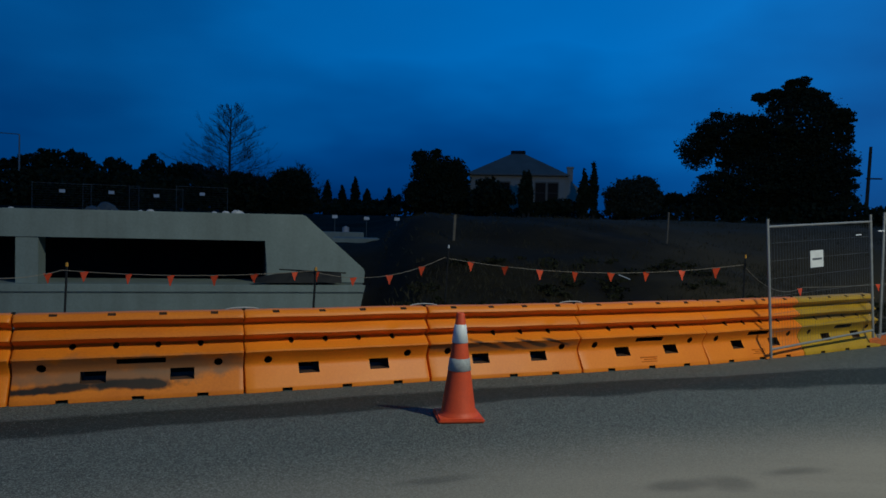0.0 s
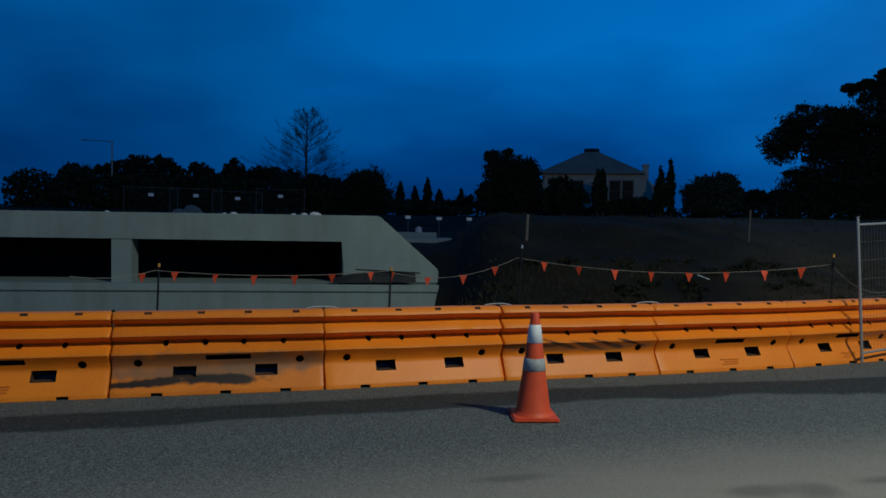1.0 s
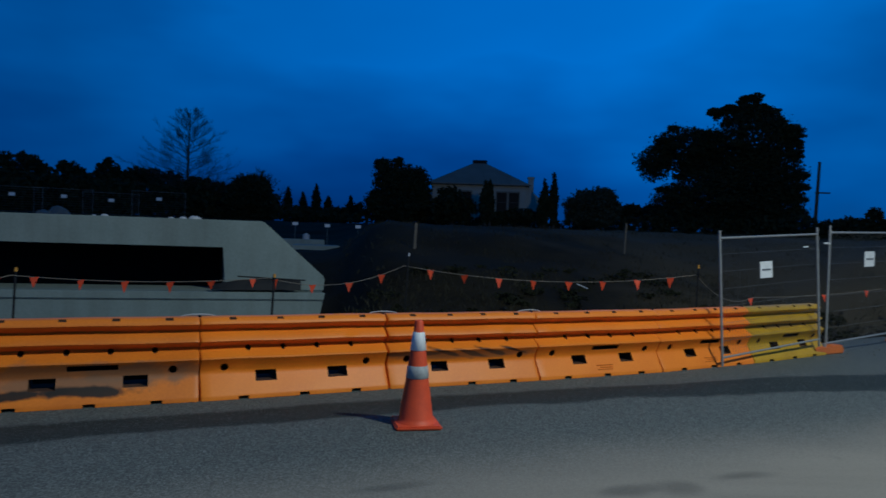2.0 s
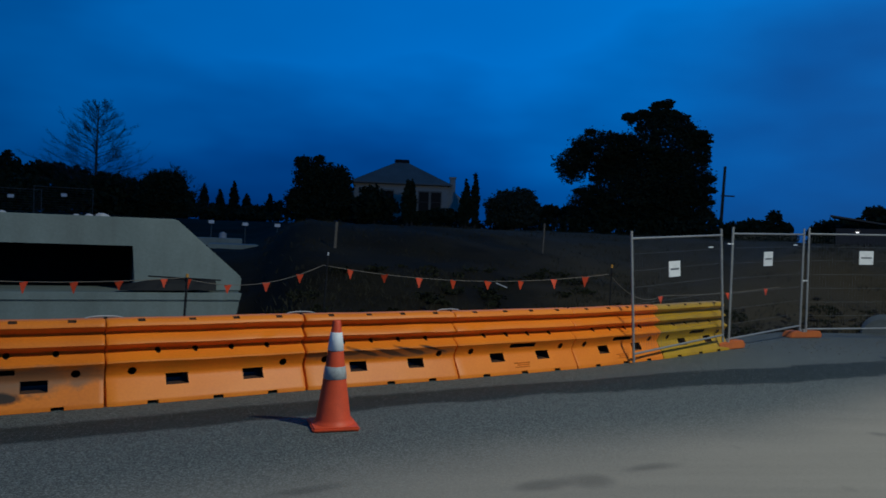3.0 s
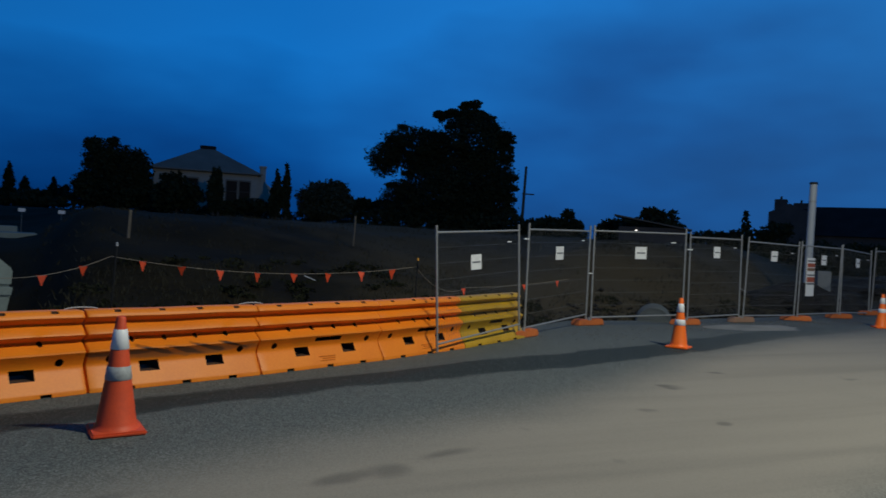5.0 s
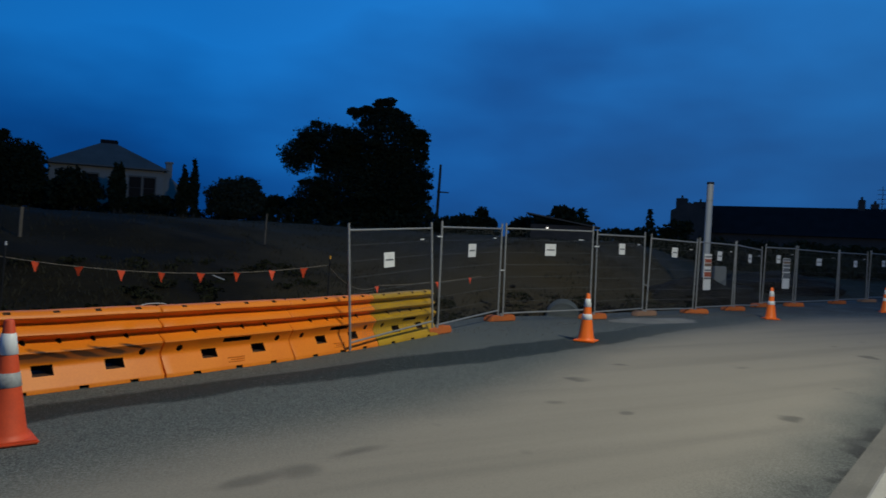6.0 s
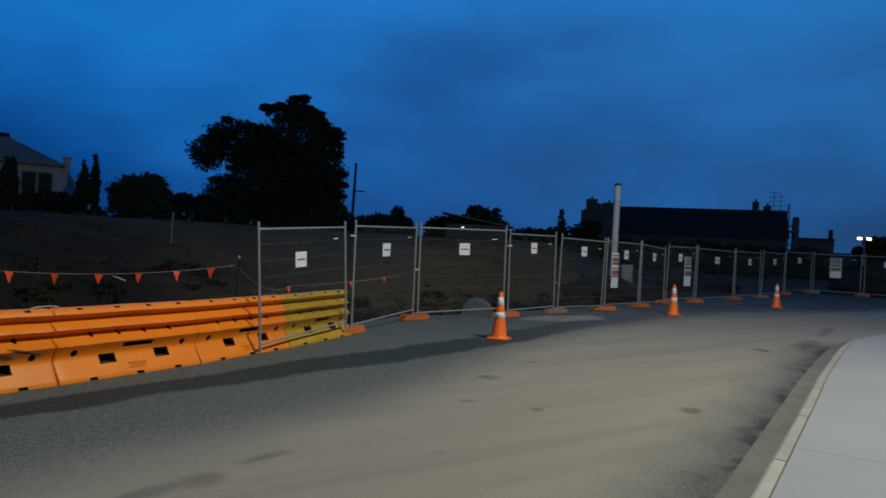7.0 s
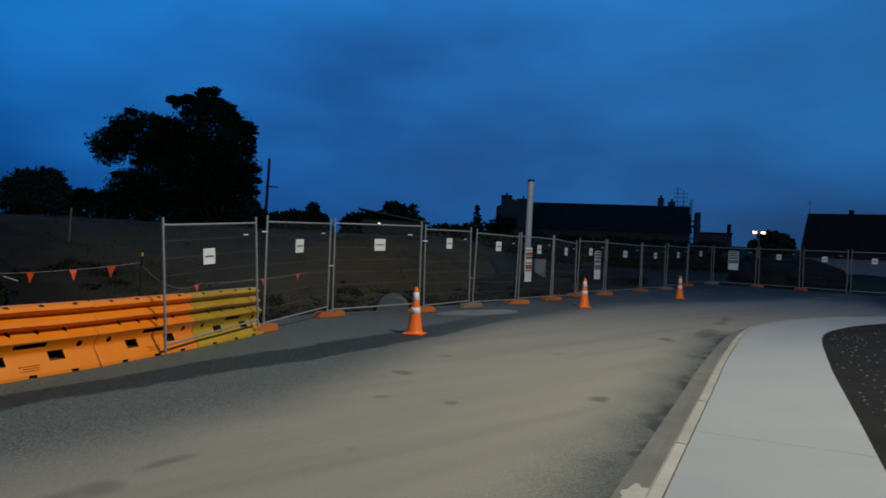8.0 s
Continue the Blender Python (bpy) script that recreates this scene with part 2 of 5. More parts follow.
def barrier_plastic(name, color, dark, stains=()):
    """Moulded polyethylene with grime; stains: (x, z, half length, half height, strength, slant) of burnt or scuffed patches."""
    m = material(name, color, 0.46, dark, 2.2, 40.0, 0.9, 0.05, spec=0.3, vary=0.06)
    nt = m.node_tree
    b = nt.nodes["Principled BSDF"]
    link = b.inputs["Base Color"].links[0]
    col = link.from_socket
    coord = nt.nodes.new("ShaderNodeTexCoord")
    for cx, cz, hx, hz, strength, slant in stains:
        mp = nt.nodes.new("ShaderNodeMapping")
        mp.vector_type = "TEXTURE"
        mp.inputs["Location"].default_value = (cx, 0, cz)
        mp.inputs["Rotation"].default_value = (0, slant, 0)
        mp.inputs["Scale"].default_value = (hx, 50, hz)
        nt.links.new(coord.outputs["Object"], mp.inputs[0])
        wob = nt.nodes.new("ShaderNodeTexNoise")
        wob.inputs["Scale"].default_value, wob.inputs["Detail"].default_value = 5.0, 6
        nt.links.new(coord.outputs["Object"], wob.inputs["Vector"])
        length = nt.nodes.new("ShaderNodeVectorMath")
        length.operation = "LENGTH"
        nt.links.new(mp.outputs[0], length.inputs[0])
        s = nt.nodes.new("ShaderNodeMath")
        s.operation = "MULTIPLY_ADD"
        s.inputs[1].default_value = 1.6
        nt.links.new(wob.outputs["Fac"], s.inputs[0])
        nt.links.new(length.outputs["Value"], s.inputs[2])
        r = nt.nodes.new("ShaderNodeMapRange")
        r.inputs["From Min"].default_value, r.inputs["From Max"].default_value = 1.85, 1.45
        r.inputs["To Max"].default_value = strength
        nt.links.new(s.outputs[0], r.inputs["Value"])
        x = nt.nodes.new("ShaderNodeMix")
        x.data_type = "RGBA"
        nt.links.new(col, x.inputs["A"])
        x.inputs["B"].default_value = (0.024, 0.019, 0.014, 1) if strength > 0.6 else (0.19, 0.115, 0.065, 1)
        nt.links.new(r.outputs[0], x.inputs["Factor"])
        col = x.outputs["Result"]
    nt.links.new(col, b.inputs["Base Color"])
    return m


def glow(name, color, strength):
    m = bpy.data.materials.new(name)
    m.use_nodes = True
    b = m.node_tree.nodes["Principled BSDF"]
    b.inputs["Emission Color"].default_value, b.inputs["Emission Strength"].default_value = (*color, 1), strength
    return m


def streaked(m):
    """Rain streaks running down a cast face."""
    nt = m.node_tree
    b = nt.nodes["Principled BSDF"]
    col = b.inputs["Base Color"].links[0].from_socket
    geo = nt.nodes.new("ShaderNodeNewGeometry")
    lay = nt.nodes.new("ShaderNodeMapping")
    lay.inputs["Scale"].default_value = (2.2, 2.2, 0.22)
    nt.links.new(geo.outputs["Position"], lay.inputs[0])
    n = nt.nodes.new("ShaderNodeTexNoise")
    n.inputs["Scale"].default_value, n.inputs["Detail"].default_value = 1.6, 5
    nt.links.new(lay.outputs[0], n.inputs["Vector"])
    r = nt.nodes.new("ShaderNodeMapRange")
    r.inputs["From Min"].default_value, r.inputs["From Max"].default_value = 0.42, 0.72
    r.inputs["To Max"].default_value = 0.3
    nt.links.new(n.outputs["Fac"], r.inputs["Value"])
    x = nt.nodes.new("ShaderNodeMix")
    x.data_type = "RGBA"
    nt.links.new(col, x.inputs["A"])
    x.inputs["B"].default_value = (0.12, 0.125, 0.11, 1)
    nt.links.new(r.outputs[0], x.inputs["Factor"])
    nt.links.new(x.outputs["Result"], b.inputs["Base Color"])


def bare_earth(m):
    """Freshly dug brown earth takes over from the old turf towards the bend."""
    nt = m.node_tree
    b = nt.nodes["Principled BSDF"]
    col = b.inputs["Base Color"].links[0].from_socket
    geo = nt.nodes.new("ShaderNodeNewGeometry")
    n = nt.nodes.new("ShaderNodeTexNoise")
    n.inputs["Scale"].default_value, n.inputs["Detail"].default_value = 0.5, 6
    nt.links.new(geo.outputs["Position"], n.inputs["Vector"])
    sp = nt.nodes.new("ShaderNodeSeparateXYZ")
    nt.links.new(geo.outputs["Position"], sp.inputs[0])
    k = nt.nodes.new("ShaderNodeMath")
    k.operation = "MULTIPLY_ADD"
    k.inputs[1].default_value = 9.0
    nt.links.new(n.outputs["Fac"], k.inputs[0])
    nt.links.new(sp.outputs["X"], k.inputs[2])
    r = nt.nodes.new("ShaderNodeMapRange")
    r.inputs["From Min"].default_value, r.inputs["From Max"].default_value = 8.0, 13.0
    r.inputs["To Max"].default_value = 0.9
    nt.links.new(k.outputs[0], r.inputs["Value"])
    x = nt.nodes.new("ShaderNodeMix")
    x.data_type = "RGBA"
    nt.links.new(col, x.inputs["A"])
    x.inputs["B"].default_value = (0.068, 0.052, 0.027, 1)
    nt.links.new(r.outputs[0], x.inputs["Factor"])
    nt.links.new(x.outputs["Result"], b.inputs["Base Color"])


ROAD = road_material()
ORANGE = barrier_plastic("orange_plastic", (0.86, 0.245, 0.010), (0.72, 0.17, 0.008))
ORANGE_BURNT = barrier_plastic("orange_plastic_burnt", (0.84, 0.235, 0.012), (0.62, 0.15, 0.012),
                               [(0.75, 0.27, 1.5, 0.15, 0.55, 0.0), (1.6, 0.30, 0.7, 0.11, 0.5, 0.0), (0.8, 0.19, 0.9, 0.08, 0.58, 0.0), (0.36, 0.125, 0.52, 0.05, 0.97, -0.05), (1.02, 0.138, 0.42, 0.05, 0.97, 0.04), (0.15, 0.11, 0.3, 0.03, 0.9, 0.0)])
ORANGE_SCUFFED = barrier_plastic("orange_plastic_scuffed", (0.86, 0.245, 0.010), (0.70, 0.165, 0.008),
                                 [(0.75, 0.37, 0.24, 0.028, 0.95, 0.25), (1.05, 0.36, 0.24, 0.03, 0.95, 0.25), (1.35, 0.37, 0.24, 0.028, 0.95, 0.25), (1.65, 0.38, 0.2, 0.022, 0.95, 0.25), (0.3, 0.37, 0.5, 0.03, 0.85, 0.0), (1.1, 0.34, 1.2, 0.05, 0.5, 0.0)])
YELLOW = barrier_plastic("yellow_plastic", (0.58, 0.34, 0.012), (0.34, 0.19, 0.012), [(0.9, 0.5, 0.8, 0.03, 0.5, 0.0)])
# dark brown for the cut faces: the shade inside slots put into colour
POCKET_SHADE = material("pocket_shade", (0.10, 0.043, 0.016), 0.85, (0.035, 0.018, 0.010), 6.0, 40.0, 0.9, 0.2)
PRINT_ORANGE = material("print_orange", (0.77, 0.21, 0.014), 0.6)
CONE_ORANGE = material("cone_orange", (1.0, 0.185, 0.012), 0.45, (0.94, 0.155, 0.010), 7.0, 60.0, 0.8, 0.06, vary=0.06)
CONE_WORN = material("cone_worn_orange", (0.74, 0.088, 0.020), 0.55, (0.54, 0.062, 0.018), 9.0, 60.0, 0.9, 0.08)
REFLECTIVE = material("reflective_collar", (0.84, 0.85, 0.83), 0.4, (0.68, 0.69, 0.68), 14.0, 120.0, 0.7, 0.04)
REFLECTIVE_DIRTY = material("dirty_collar", (0.48, 0.50, 0.48), 0.5, (0.22, 0.22, 0.21), 16.0, 90.0, 0.9, 0.04)
STEEL = material("galvanised_steel", (0.38, 0.38, 0.36), 0.5, (0.24, 0.24, 0.23), 12.0, 90.0, 0.8, 0.04, metal=0.35)
WIRE = material("fence_wire", (0.22, 0.23, 0.23), 0.6, (0.13, 0.13, 0.13), 12.0, 90.0, 0.8, 0.0, metal=0.5)
SIGN_WHITE = material("sign_white", (0.80, 0.80, 0.78), 0.5, (0.66, 0.66, 0.64), 9.0, 60.0, 0.7, 0.0)
SIGN_GREY = material("sign_print", (0.16, 0.17, 0.18), 0.6)
SIGN_RED = material("sign_red", (0.42, 0.10, 0.05), 0.6)
SIGN_BROWN = material("sign_brown", (0.22, 0.13, 0.08), 0.6)
BLOCK = material("block_orange", (0.70, 0.17, 0.025), 0.65, (0.34, 0.10, 0.04), 6.0, 40.0, 0.9, 0.15, vary=0.15)
BLOCK_DUSTY = material("block_dusty", (0.36, 0.19, 0.11), 0.8, (0.22, 0.15, 0.11), 6.0, 40.0, 0.9, 0.15)
CONCRETE = material("cast_concrete", (0.25, 0.30, 0.28), 0.85, (0.18, 0.22, 0.205), 0.9, 22.0, 0.7, 0.25, space="World", spec=0.2)
streaked(CONCRETE)
FOOTPATH = material("footpath_concrete", (0.31, 0.318, 0.328), 0.8, (0.26, 0.267, 0.277), 0.8, 60.0, 0.8, 0.2, space="World")
KERB = material("kerb_concrete", (0.37, 0.345, 0.295), 0.85, (0.21, 0.195, 0.17), 2.2, 50.0, 0.9, 0.35, space="World", vary=0.12)
GUTTER = material("gutter_concrete", (0.185, 0.175, 0.155), 0.9, (0.085, 0.080, 0.072), 1.6, 45.0, 0.9, 0.4, space="World")
KERB_PALE = material("kerb_new_concrete", (0.42, 0.40, 0.35), 0.85, (0.3, 0.28, 0.25), 3.0, 50.0, 0.9, 0.3)
GRASS_EARTH = material("rough_bank", (0.026, 0.0195, 0.0065), 0.95, (0.006, 0.0047, 0.0018), 0.55, 9.0, 0.8, 1.0, space="World", spec=0.1)
bare_earth(GRASS_EARTH)
SOIL = material("dark_soil", (0.026, 0.024, 0.022), 0.95, (0.011, 0.010, 0.0095), 1.8, 30.0, 0.8, 1.0, space="World", spec=0.1)
GRAVEL = material("gravel", (0.17, 0.165, 0.155), 0.9, (0.075, 0.072, 0.068), 2.5, 45.0, 0.9, 1.0, space="World")
BLADE = material("dry_grass", (0.036, 0.032, 0.016), 0.9, (0.015, 0.015, 0.008), 0.7, 8.0, 0.8, 0.0, space="World")
LEAF = material("dark_foliage", (0.030, 0.040, 0.018), 0.8, (0.016, 0.022, 0.011), 0.5, 4.0, 0.8, 0.0, space="World", spec=0.15)
LEAF_OLIVE = material("olive_foliage", (0.055, 0.065, 0.042), 0.75, (0.03, 0.04, 0.024), 0.5, 4.0, 0.8, 0.0, space="World", spec=0.15)
WEED = material("weed_leaf", (0.026, 0.028, 0.014), 0.9, (0.012, 0.014, 0.007), 0.7, 8.0, 0.8, 0.0, space="World", spec=0.1)
BARK = material("bark", (0.075, 0.06, 0.045), 0.9, (0.035, 0.028, 0.022), 4.0, 30.0, 0.9, 0.5)
RENDER_WALL = material("cream_render", (0.42, 0.40, 0.345), 0.85, (0.31, 0.295, 0.255), 0.5, 6.0, 0.8, 0.1)
ROOF_IRON = material("roof_iron", (0.25, 0.215, 0.18), 0.9, (0.16, 0.135, 0.11), 0.6, 8.0, 0.8, 0.1, spec=0.1)
ROOF_DARK = material("dark_slate", (0.035, 0.035, 0.037), 0.95, (0.02, 0.02, 0.021), 0.8, 8.0, 0.8, 0.2, spec=0.05)
# dark brick; on the underpass inner walls it stands for the shade inside
WALL_DARK = material("brick_and_deep_shade", (0.10, 0.085, 0.075), 0.9, (0.05, 0.044, 0.04), 0.7, 8.0, 0.8, 0.2)
WALL_PALE = material("pale_wall", (0.30, 0.31, 0.32), 0.85, (0.22, 0.23, 0.24), 0.6, 10.0, 0.8, 0.1)
WINDOW_DARK = material("dark_window", (0.010, 0.011, 0.013), 0.5, (0.006, 0.006, 0.008), spec=0.12, bump=0.0)
TRIM = material("window_trim", (0.20, 0.19, 0.165), 0.7)
TIMBER = material("weathered_timber", (0.14, 0.122, 0.10), 0.85, (0.08, 0.07, 0.055), 6.0, 50.0, 0.9, 0.3)
POLE_PAINT = material("pole_paint", (0.40, 0.43, 0.46), 0.55, (0.30, 0.33, 0.36), 2.0, 40.0, 0.8, 0.05)
BLACK = material("black_sheet", (0.008, 0.0085, 0.009), 0.7, (0.004, 0.004, 0.0045), 5.0, 30.0, 0.8, 0.3)
FLAG = material("flag_orange", (0.75, 0.075, 0.016), 0.6, (0.55, 0.05, 0.014), 8.0, 50.0, 0.8, 0.0, vary=0.15)
ROPE = material("rope", (0.26, 0.22, 0.17), 0.8)
WHITE_STUFF = material("white_plastic", (0.48, 0.49, 0.50), 0.6, (0.34, 0.35, 0.36), 4.0, 30.0, 0.8, 0.1)
PIPE = material("ribbed_pipe", (0.10, 0.123, 0.125), 0.6, (0.07, 0.072, 0.074), 3.0, 30.0, 0.8, 0.15)
SPILL = material("set_concrete", (0.25, 0.245, 0.225), 0.9, (0.13, 0.128, 0.118), 1.8, 40.0, 0.9, 0.4, space="World")
FLOOD = glow("flood_light", (1.0, 0.62, 0.33), 5.0)
CABINET_GREY = material("cabinet_grey", (0.16, 0.18, 0.2), 0.6, (0.11, 0.125, 0.14), 3.0, 30.0, 0.8, 0.05)
SHED_LIGHT = glow("shed_light", (1.0, 0.95, 0.85), 2.0)


# ---- building helpers ----
def mesh_of(name, bm, mat):
    me = bpy.data.meshes.new(name)
    bmesh.ops.recalc_face_normals(bm, faces=bm.faces)
    bm.to_mesh(me)
    bm.free()
    me.materials.append(mat)
    return me


def part(name, bm, mat, parent, label=""):
    ob = new(name, mesh_of(name, bm, mat))
    ob.parent = parent
    return tagged(ob, label)


def thing(name, m, label, category, group="", kind=""):
    ob = new(name)
    ob.empty_display_size = 0.1
    ob.matrix_world = m
    return tagged(ob, label, category, group, kind)


def solid(name, bm, mat, m, label, category, group="", kind=""):
    ob = new(name, mesh_of(name, bm, mat))
    ob.matrix_world = m
    return tagged(ob, label, category, group, kind)


def box(bm, lo, hi, bevel=0.0):
    lo, hi = Vector(lo), Vector(hi)
    made = bmesh.ops.create_cube(bm, size=1, matrix=Matrix.Translation((lo + hi) / 2) @ Matrix.Diagonal((*(hi - lo), 1)))
    if bevel:
        edges = list({e for v in made["verts"] for e in v.link_edges})
        bmesh.ops.bevel(bm, geom=edges, offset=bevel, segments=2, affect="EDGES")
    return bm


def rod(bm, a, b, r, r2=None, n=8):
    a, b = Vector(a), Vector(b)
    m = Matrix.Translation((a + b) / 2) @ (b - a).to_track_quat("Z", "Y").to_matrix().to_4x4()
    bmesh.ops.create_cone(bm, cap_ends=True, segments=n, radius1=r, radius2=r if r2 is None else r2, depth=(b - a).length, matrix=m)
    return bm


def B():
    return bmesh.new()


def prism(bm, outline, y0, y1):
    """A polygon of (x, z) drawn out from y0 to y1."""
    front = [bm.verts.new((x, y0, z)) for x, z in outline]
    back = [bm.verts.new((x, y1, z)) for x, z in outline]
    bm.faces.new(front)
    bm.faces.new(back[::-1])
    n = len(outline)
    for i in range(n):
        j = (i + 1) % n
        bm.faces.new((front[i], back[i], back[j], front[j]))
    return bm


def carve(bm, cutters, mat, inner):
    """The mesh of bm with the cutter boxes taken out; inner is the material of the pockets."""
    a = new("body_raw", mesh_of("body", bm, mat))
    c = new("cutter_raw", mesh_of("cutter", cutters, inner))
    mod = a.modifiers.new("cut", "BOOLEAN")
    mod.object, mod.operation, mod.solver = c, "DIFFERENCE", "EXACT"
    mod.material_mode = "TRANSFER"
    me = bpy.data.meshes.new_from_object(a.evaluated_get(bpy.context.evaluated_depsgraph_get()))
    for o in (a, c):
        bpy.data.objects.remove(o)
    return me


def smooth(x, lo, hi):
    k = min(1.0, max(0.0, (x - lo) / (hi - lo)))
    return k * k * (3 - 2 * k)


# ---- plan ----
def barrier_line(x):
    return 6.37 + 0.372 * x if x < 2.64 else 7.36 + 0.55 * (x - 2.64)


FENCE = [(3.66, 7.88), (6.10, 9.34), (8.80, 10.96), (11.66, 10.95), (14.0, 11.4), (16.5, 11.75), (19.05, 12.28), (21.8, 13.15), (23.95, 13.25),
         (28.3, 14.05), (31.35, 14.42), (34.7, 14.93), (38.57, 15.3), (38.9, 12.9), (38.75, 10.6), (38.7, 8.35), (39.0, 6.2)]
ROAD_END = [(34.7, 14.93), (37.4, 14.6), (38.6, 12.9), (38.8, 8.35), (39.2, 4.5), (40.5, -20.0), (62.0, -38.0)]
KERB_LINE = [(-42, -15.52), (3.6, 0.26), (5.79, 1.03), (7.61, 1.67), (10.05, 2.54), (13.33, 3.63), (14.6, 4.02), (15.65, 4.30), (16.5, 4.46), (17.43, 4.56), (19.17, 4.61), (20.8, 4.46), (22.49, 4.13),
             (24.32, 3.45), (26.2, 2.1), (27.8, 0.0), (29.0, -3.0), (29.7, -8.0), (30.0, -40.0)]


def between(points, x):
    for (x0, y0), (x1, y1) in zip(points, points[1:]):
        if x0 <= x <= x1:
            return y0 + (y1 - y0) * (x - x0) / (x1 - x0)
    return points[0][1] if x < points[0][0] else points[-1][1]


def far_edge(x):
    return barrier_line(x) if x < 5.5 else between([(5.5, barrier_line(5.5))] + FENCE[2:11] + ROAD_END, x)


def rise(x):
    return 0.16 * smooth(x, 29.0, 38.0)


def road_z(x, y):
    s = (far_edge(x) - y) * 0.93
    k = (y - between(KERB_LINE, x)) * 0.95
    return rise(x) - 0.1 * max(smooth(-s, -1.6, -0.4), smooth(x, 0.5, 7.0), smooth(-k, -1.6, -0.6))


EYE_X, EYE_Y = -0.9, -1.9


def ground_z(x, y):
    """Height of the open ground: excavation, bank, plateau with garden, low ground beyond the bend."""
    d = y - far_edge(x) if x < 62 else 40.0
    r = math.hypot(x - EYE_X, y - EYE_Y)
    az = math.degrees(math.atan2(x - EYE_X, y - EYE_Y))
    if d < 0.3:
        return -0.42
    rough = noise.noise(Vector((x * 0.35, y * 0.35, 0))) * 0.16 + noise.noise(Vector((x * 1.3, y * 1.3, 3))) * 0.07
    right = smooth(az, 46.5, 54.0)
    left = smooth(-az, 1.2, 5.5)
    bank = -0.25 + 2.3 * smooth(d, 1.0, 19.0) + 0.4 * smooth(r, 30, 75)
    near_bank = -0.16 + 2.0 * smooth(d, 1.6, 8.5) + 0.35 * smooth(r, 22, 60)
    bank = bank + (near_bank - bank) * smooth(az, 27, 40)
    low = -0.1 + 0.6 * smooth(r, 42, 75)
    dig = -0.9 + 1.7 * smooth(d, 8.0, 24.0) + 1.6 * smooth(r, 42, 66)
    z = bank * (1 - right) + low * right
    z = z * (1 - left) + dig * left
    return z + rough * smooth(d, 0.6, 3.0) - 0.2 * (1 - smooth(d, 0.3, 0.9)) + 3.0 * smooth(r, 300, 1500)


def sheet(name, xs, ys, height, mat, label, category):
    verts = [(x, y, height(x, y)) for y in ys for x in xs]
    w = len(xs)
    faces = [(j * w + i, j * w + i + 1, (j + 1) * w + i + 1, (j + 1) * w + i) for j in range(len(ys) - 1) for i in range(w - 1)]
    me = bpy.data.meshes.new(name)
    me.from_pydata(verts, [], faces)
    me.materials.append(mat)
    me.shade_smooth()
    return tagged(new(name, me), label, category, kind="structure")


def spread(lo, hi, step, far, grow=1.25):
    a = list(np.arange(lo, hi + 1e-6, step))
    s, p, q = step, a[0], a[-1]
    while q < far:
        s *= grow
        p, q = p - s, q + s
        a = [p] + a + [q]
    return a


sheet("ground", spread(-30, 66, 0.6, 2600), spread(-6, 60, 0.6, 2600), ground_z, GRASS_EARTH, "rough dark grass and bare earth bank behind the roadworks", "ground")


def road_sheet():
    xs = list(np.arange(-42, -8, 2.0)) + list(np.arange(-8, 14, 0.4)) + list(np.arange(14, 36, 1.0)) + list(np.arange(36, 41, 0.25)) + list(np.arange(41, 62.5, 1.0))
    rows = 36
    verts, faces = [], []
    for x in xs:
        lo, hi = between(KERB_LINE, x) if x < 30.5 else -40.0, far_edge(x) + 0.75
        for j in range(rows + 1):
            y = lo + (hi - lo) * (j / rows)
            verts.append((x, y, road_z(x, y)))
    w = rows + 1
    for i in range(len(xs) - 1):
        for j in range(rows):
            faces.append((i * w + j, (i + 1) * w + j, (i + 1) * w + j + 1, i * w + j + 1))
    me = bpy.data.meshes.new("road")
    me.from_pydata(verts, [], faces)
    me.materials.append(ROAD)
    me.shade_smooth()
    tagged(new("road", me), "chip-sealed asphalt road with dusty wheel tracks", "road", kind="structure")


road_sheet()


def offset_line(points, off):
    """The polyline moved sideways: off > 0 to the right of its way."""
    out = []
    for i, p in enumerate(points):
        a, b = Vector(points[max(i - 1, 0)]), Vector(points[min(i + 1, len(points) - 1)])
        d = (b - a).normalized()
        out.append((p[0] + d.y * off, p[1] - d.x * off))
    return out


def resample(points, step):
    out, carry = [points[0]], 0.0
    for a, b in zip(points, points[1:]):
        a, b = Vector(a), Vector(b)
        n = (b - a).length
        s = step - carry
        while s <= n:
            out.append(tuple(a.lerp(b, s / n)))
            s += step
        carry = n - (s - step)
    return out


def swept(line, profile, z=lambda x, y: 0.0):
    """A closed profile of (sideways, height) swept along the line."""
    bm = B()
    rails = [offset_line(line, o) for o, _ in profile]
    rings = []
    for i in range(len(line)):
        base = z(*line[i])
        rings.append([bm.verts.new((rails[k][i][0], rails[k][i][1], base + profile[k][1])) for k in range(len(profile))])
    n = len(profile)
    for a, b in zip(rings, rings[1:]):
        for k in range(n):
            bm.faces.new((a[k], a[(k + 1) % n], b[(k + 1) % n], b[k]))
    bm.faces.new(rings[0])
    bm.faces.new(rings[-1][::-1])
    return bm


# smooth kerb line where it can be seen
kerb_path = resample(KERB_LINE[1:18], 0.5)
kerb_left = resample([(-12.0, -5.14), (3.6, 0.26)], 0.5)


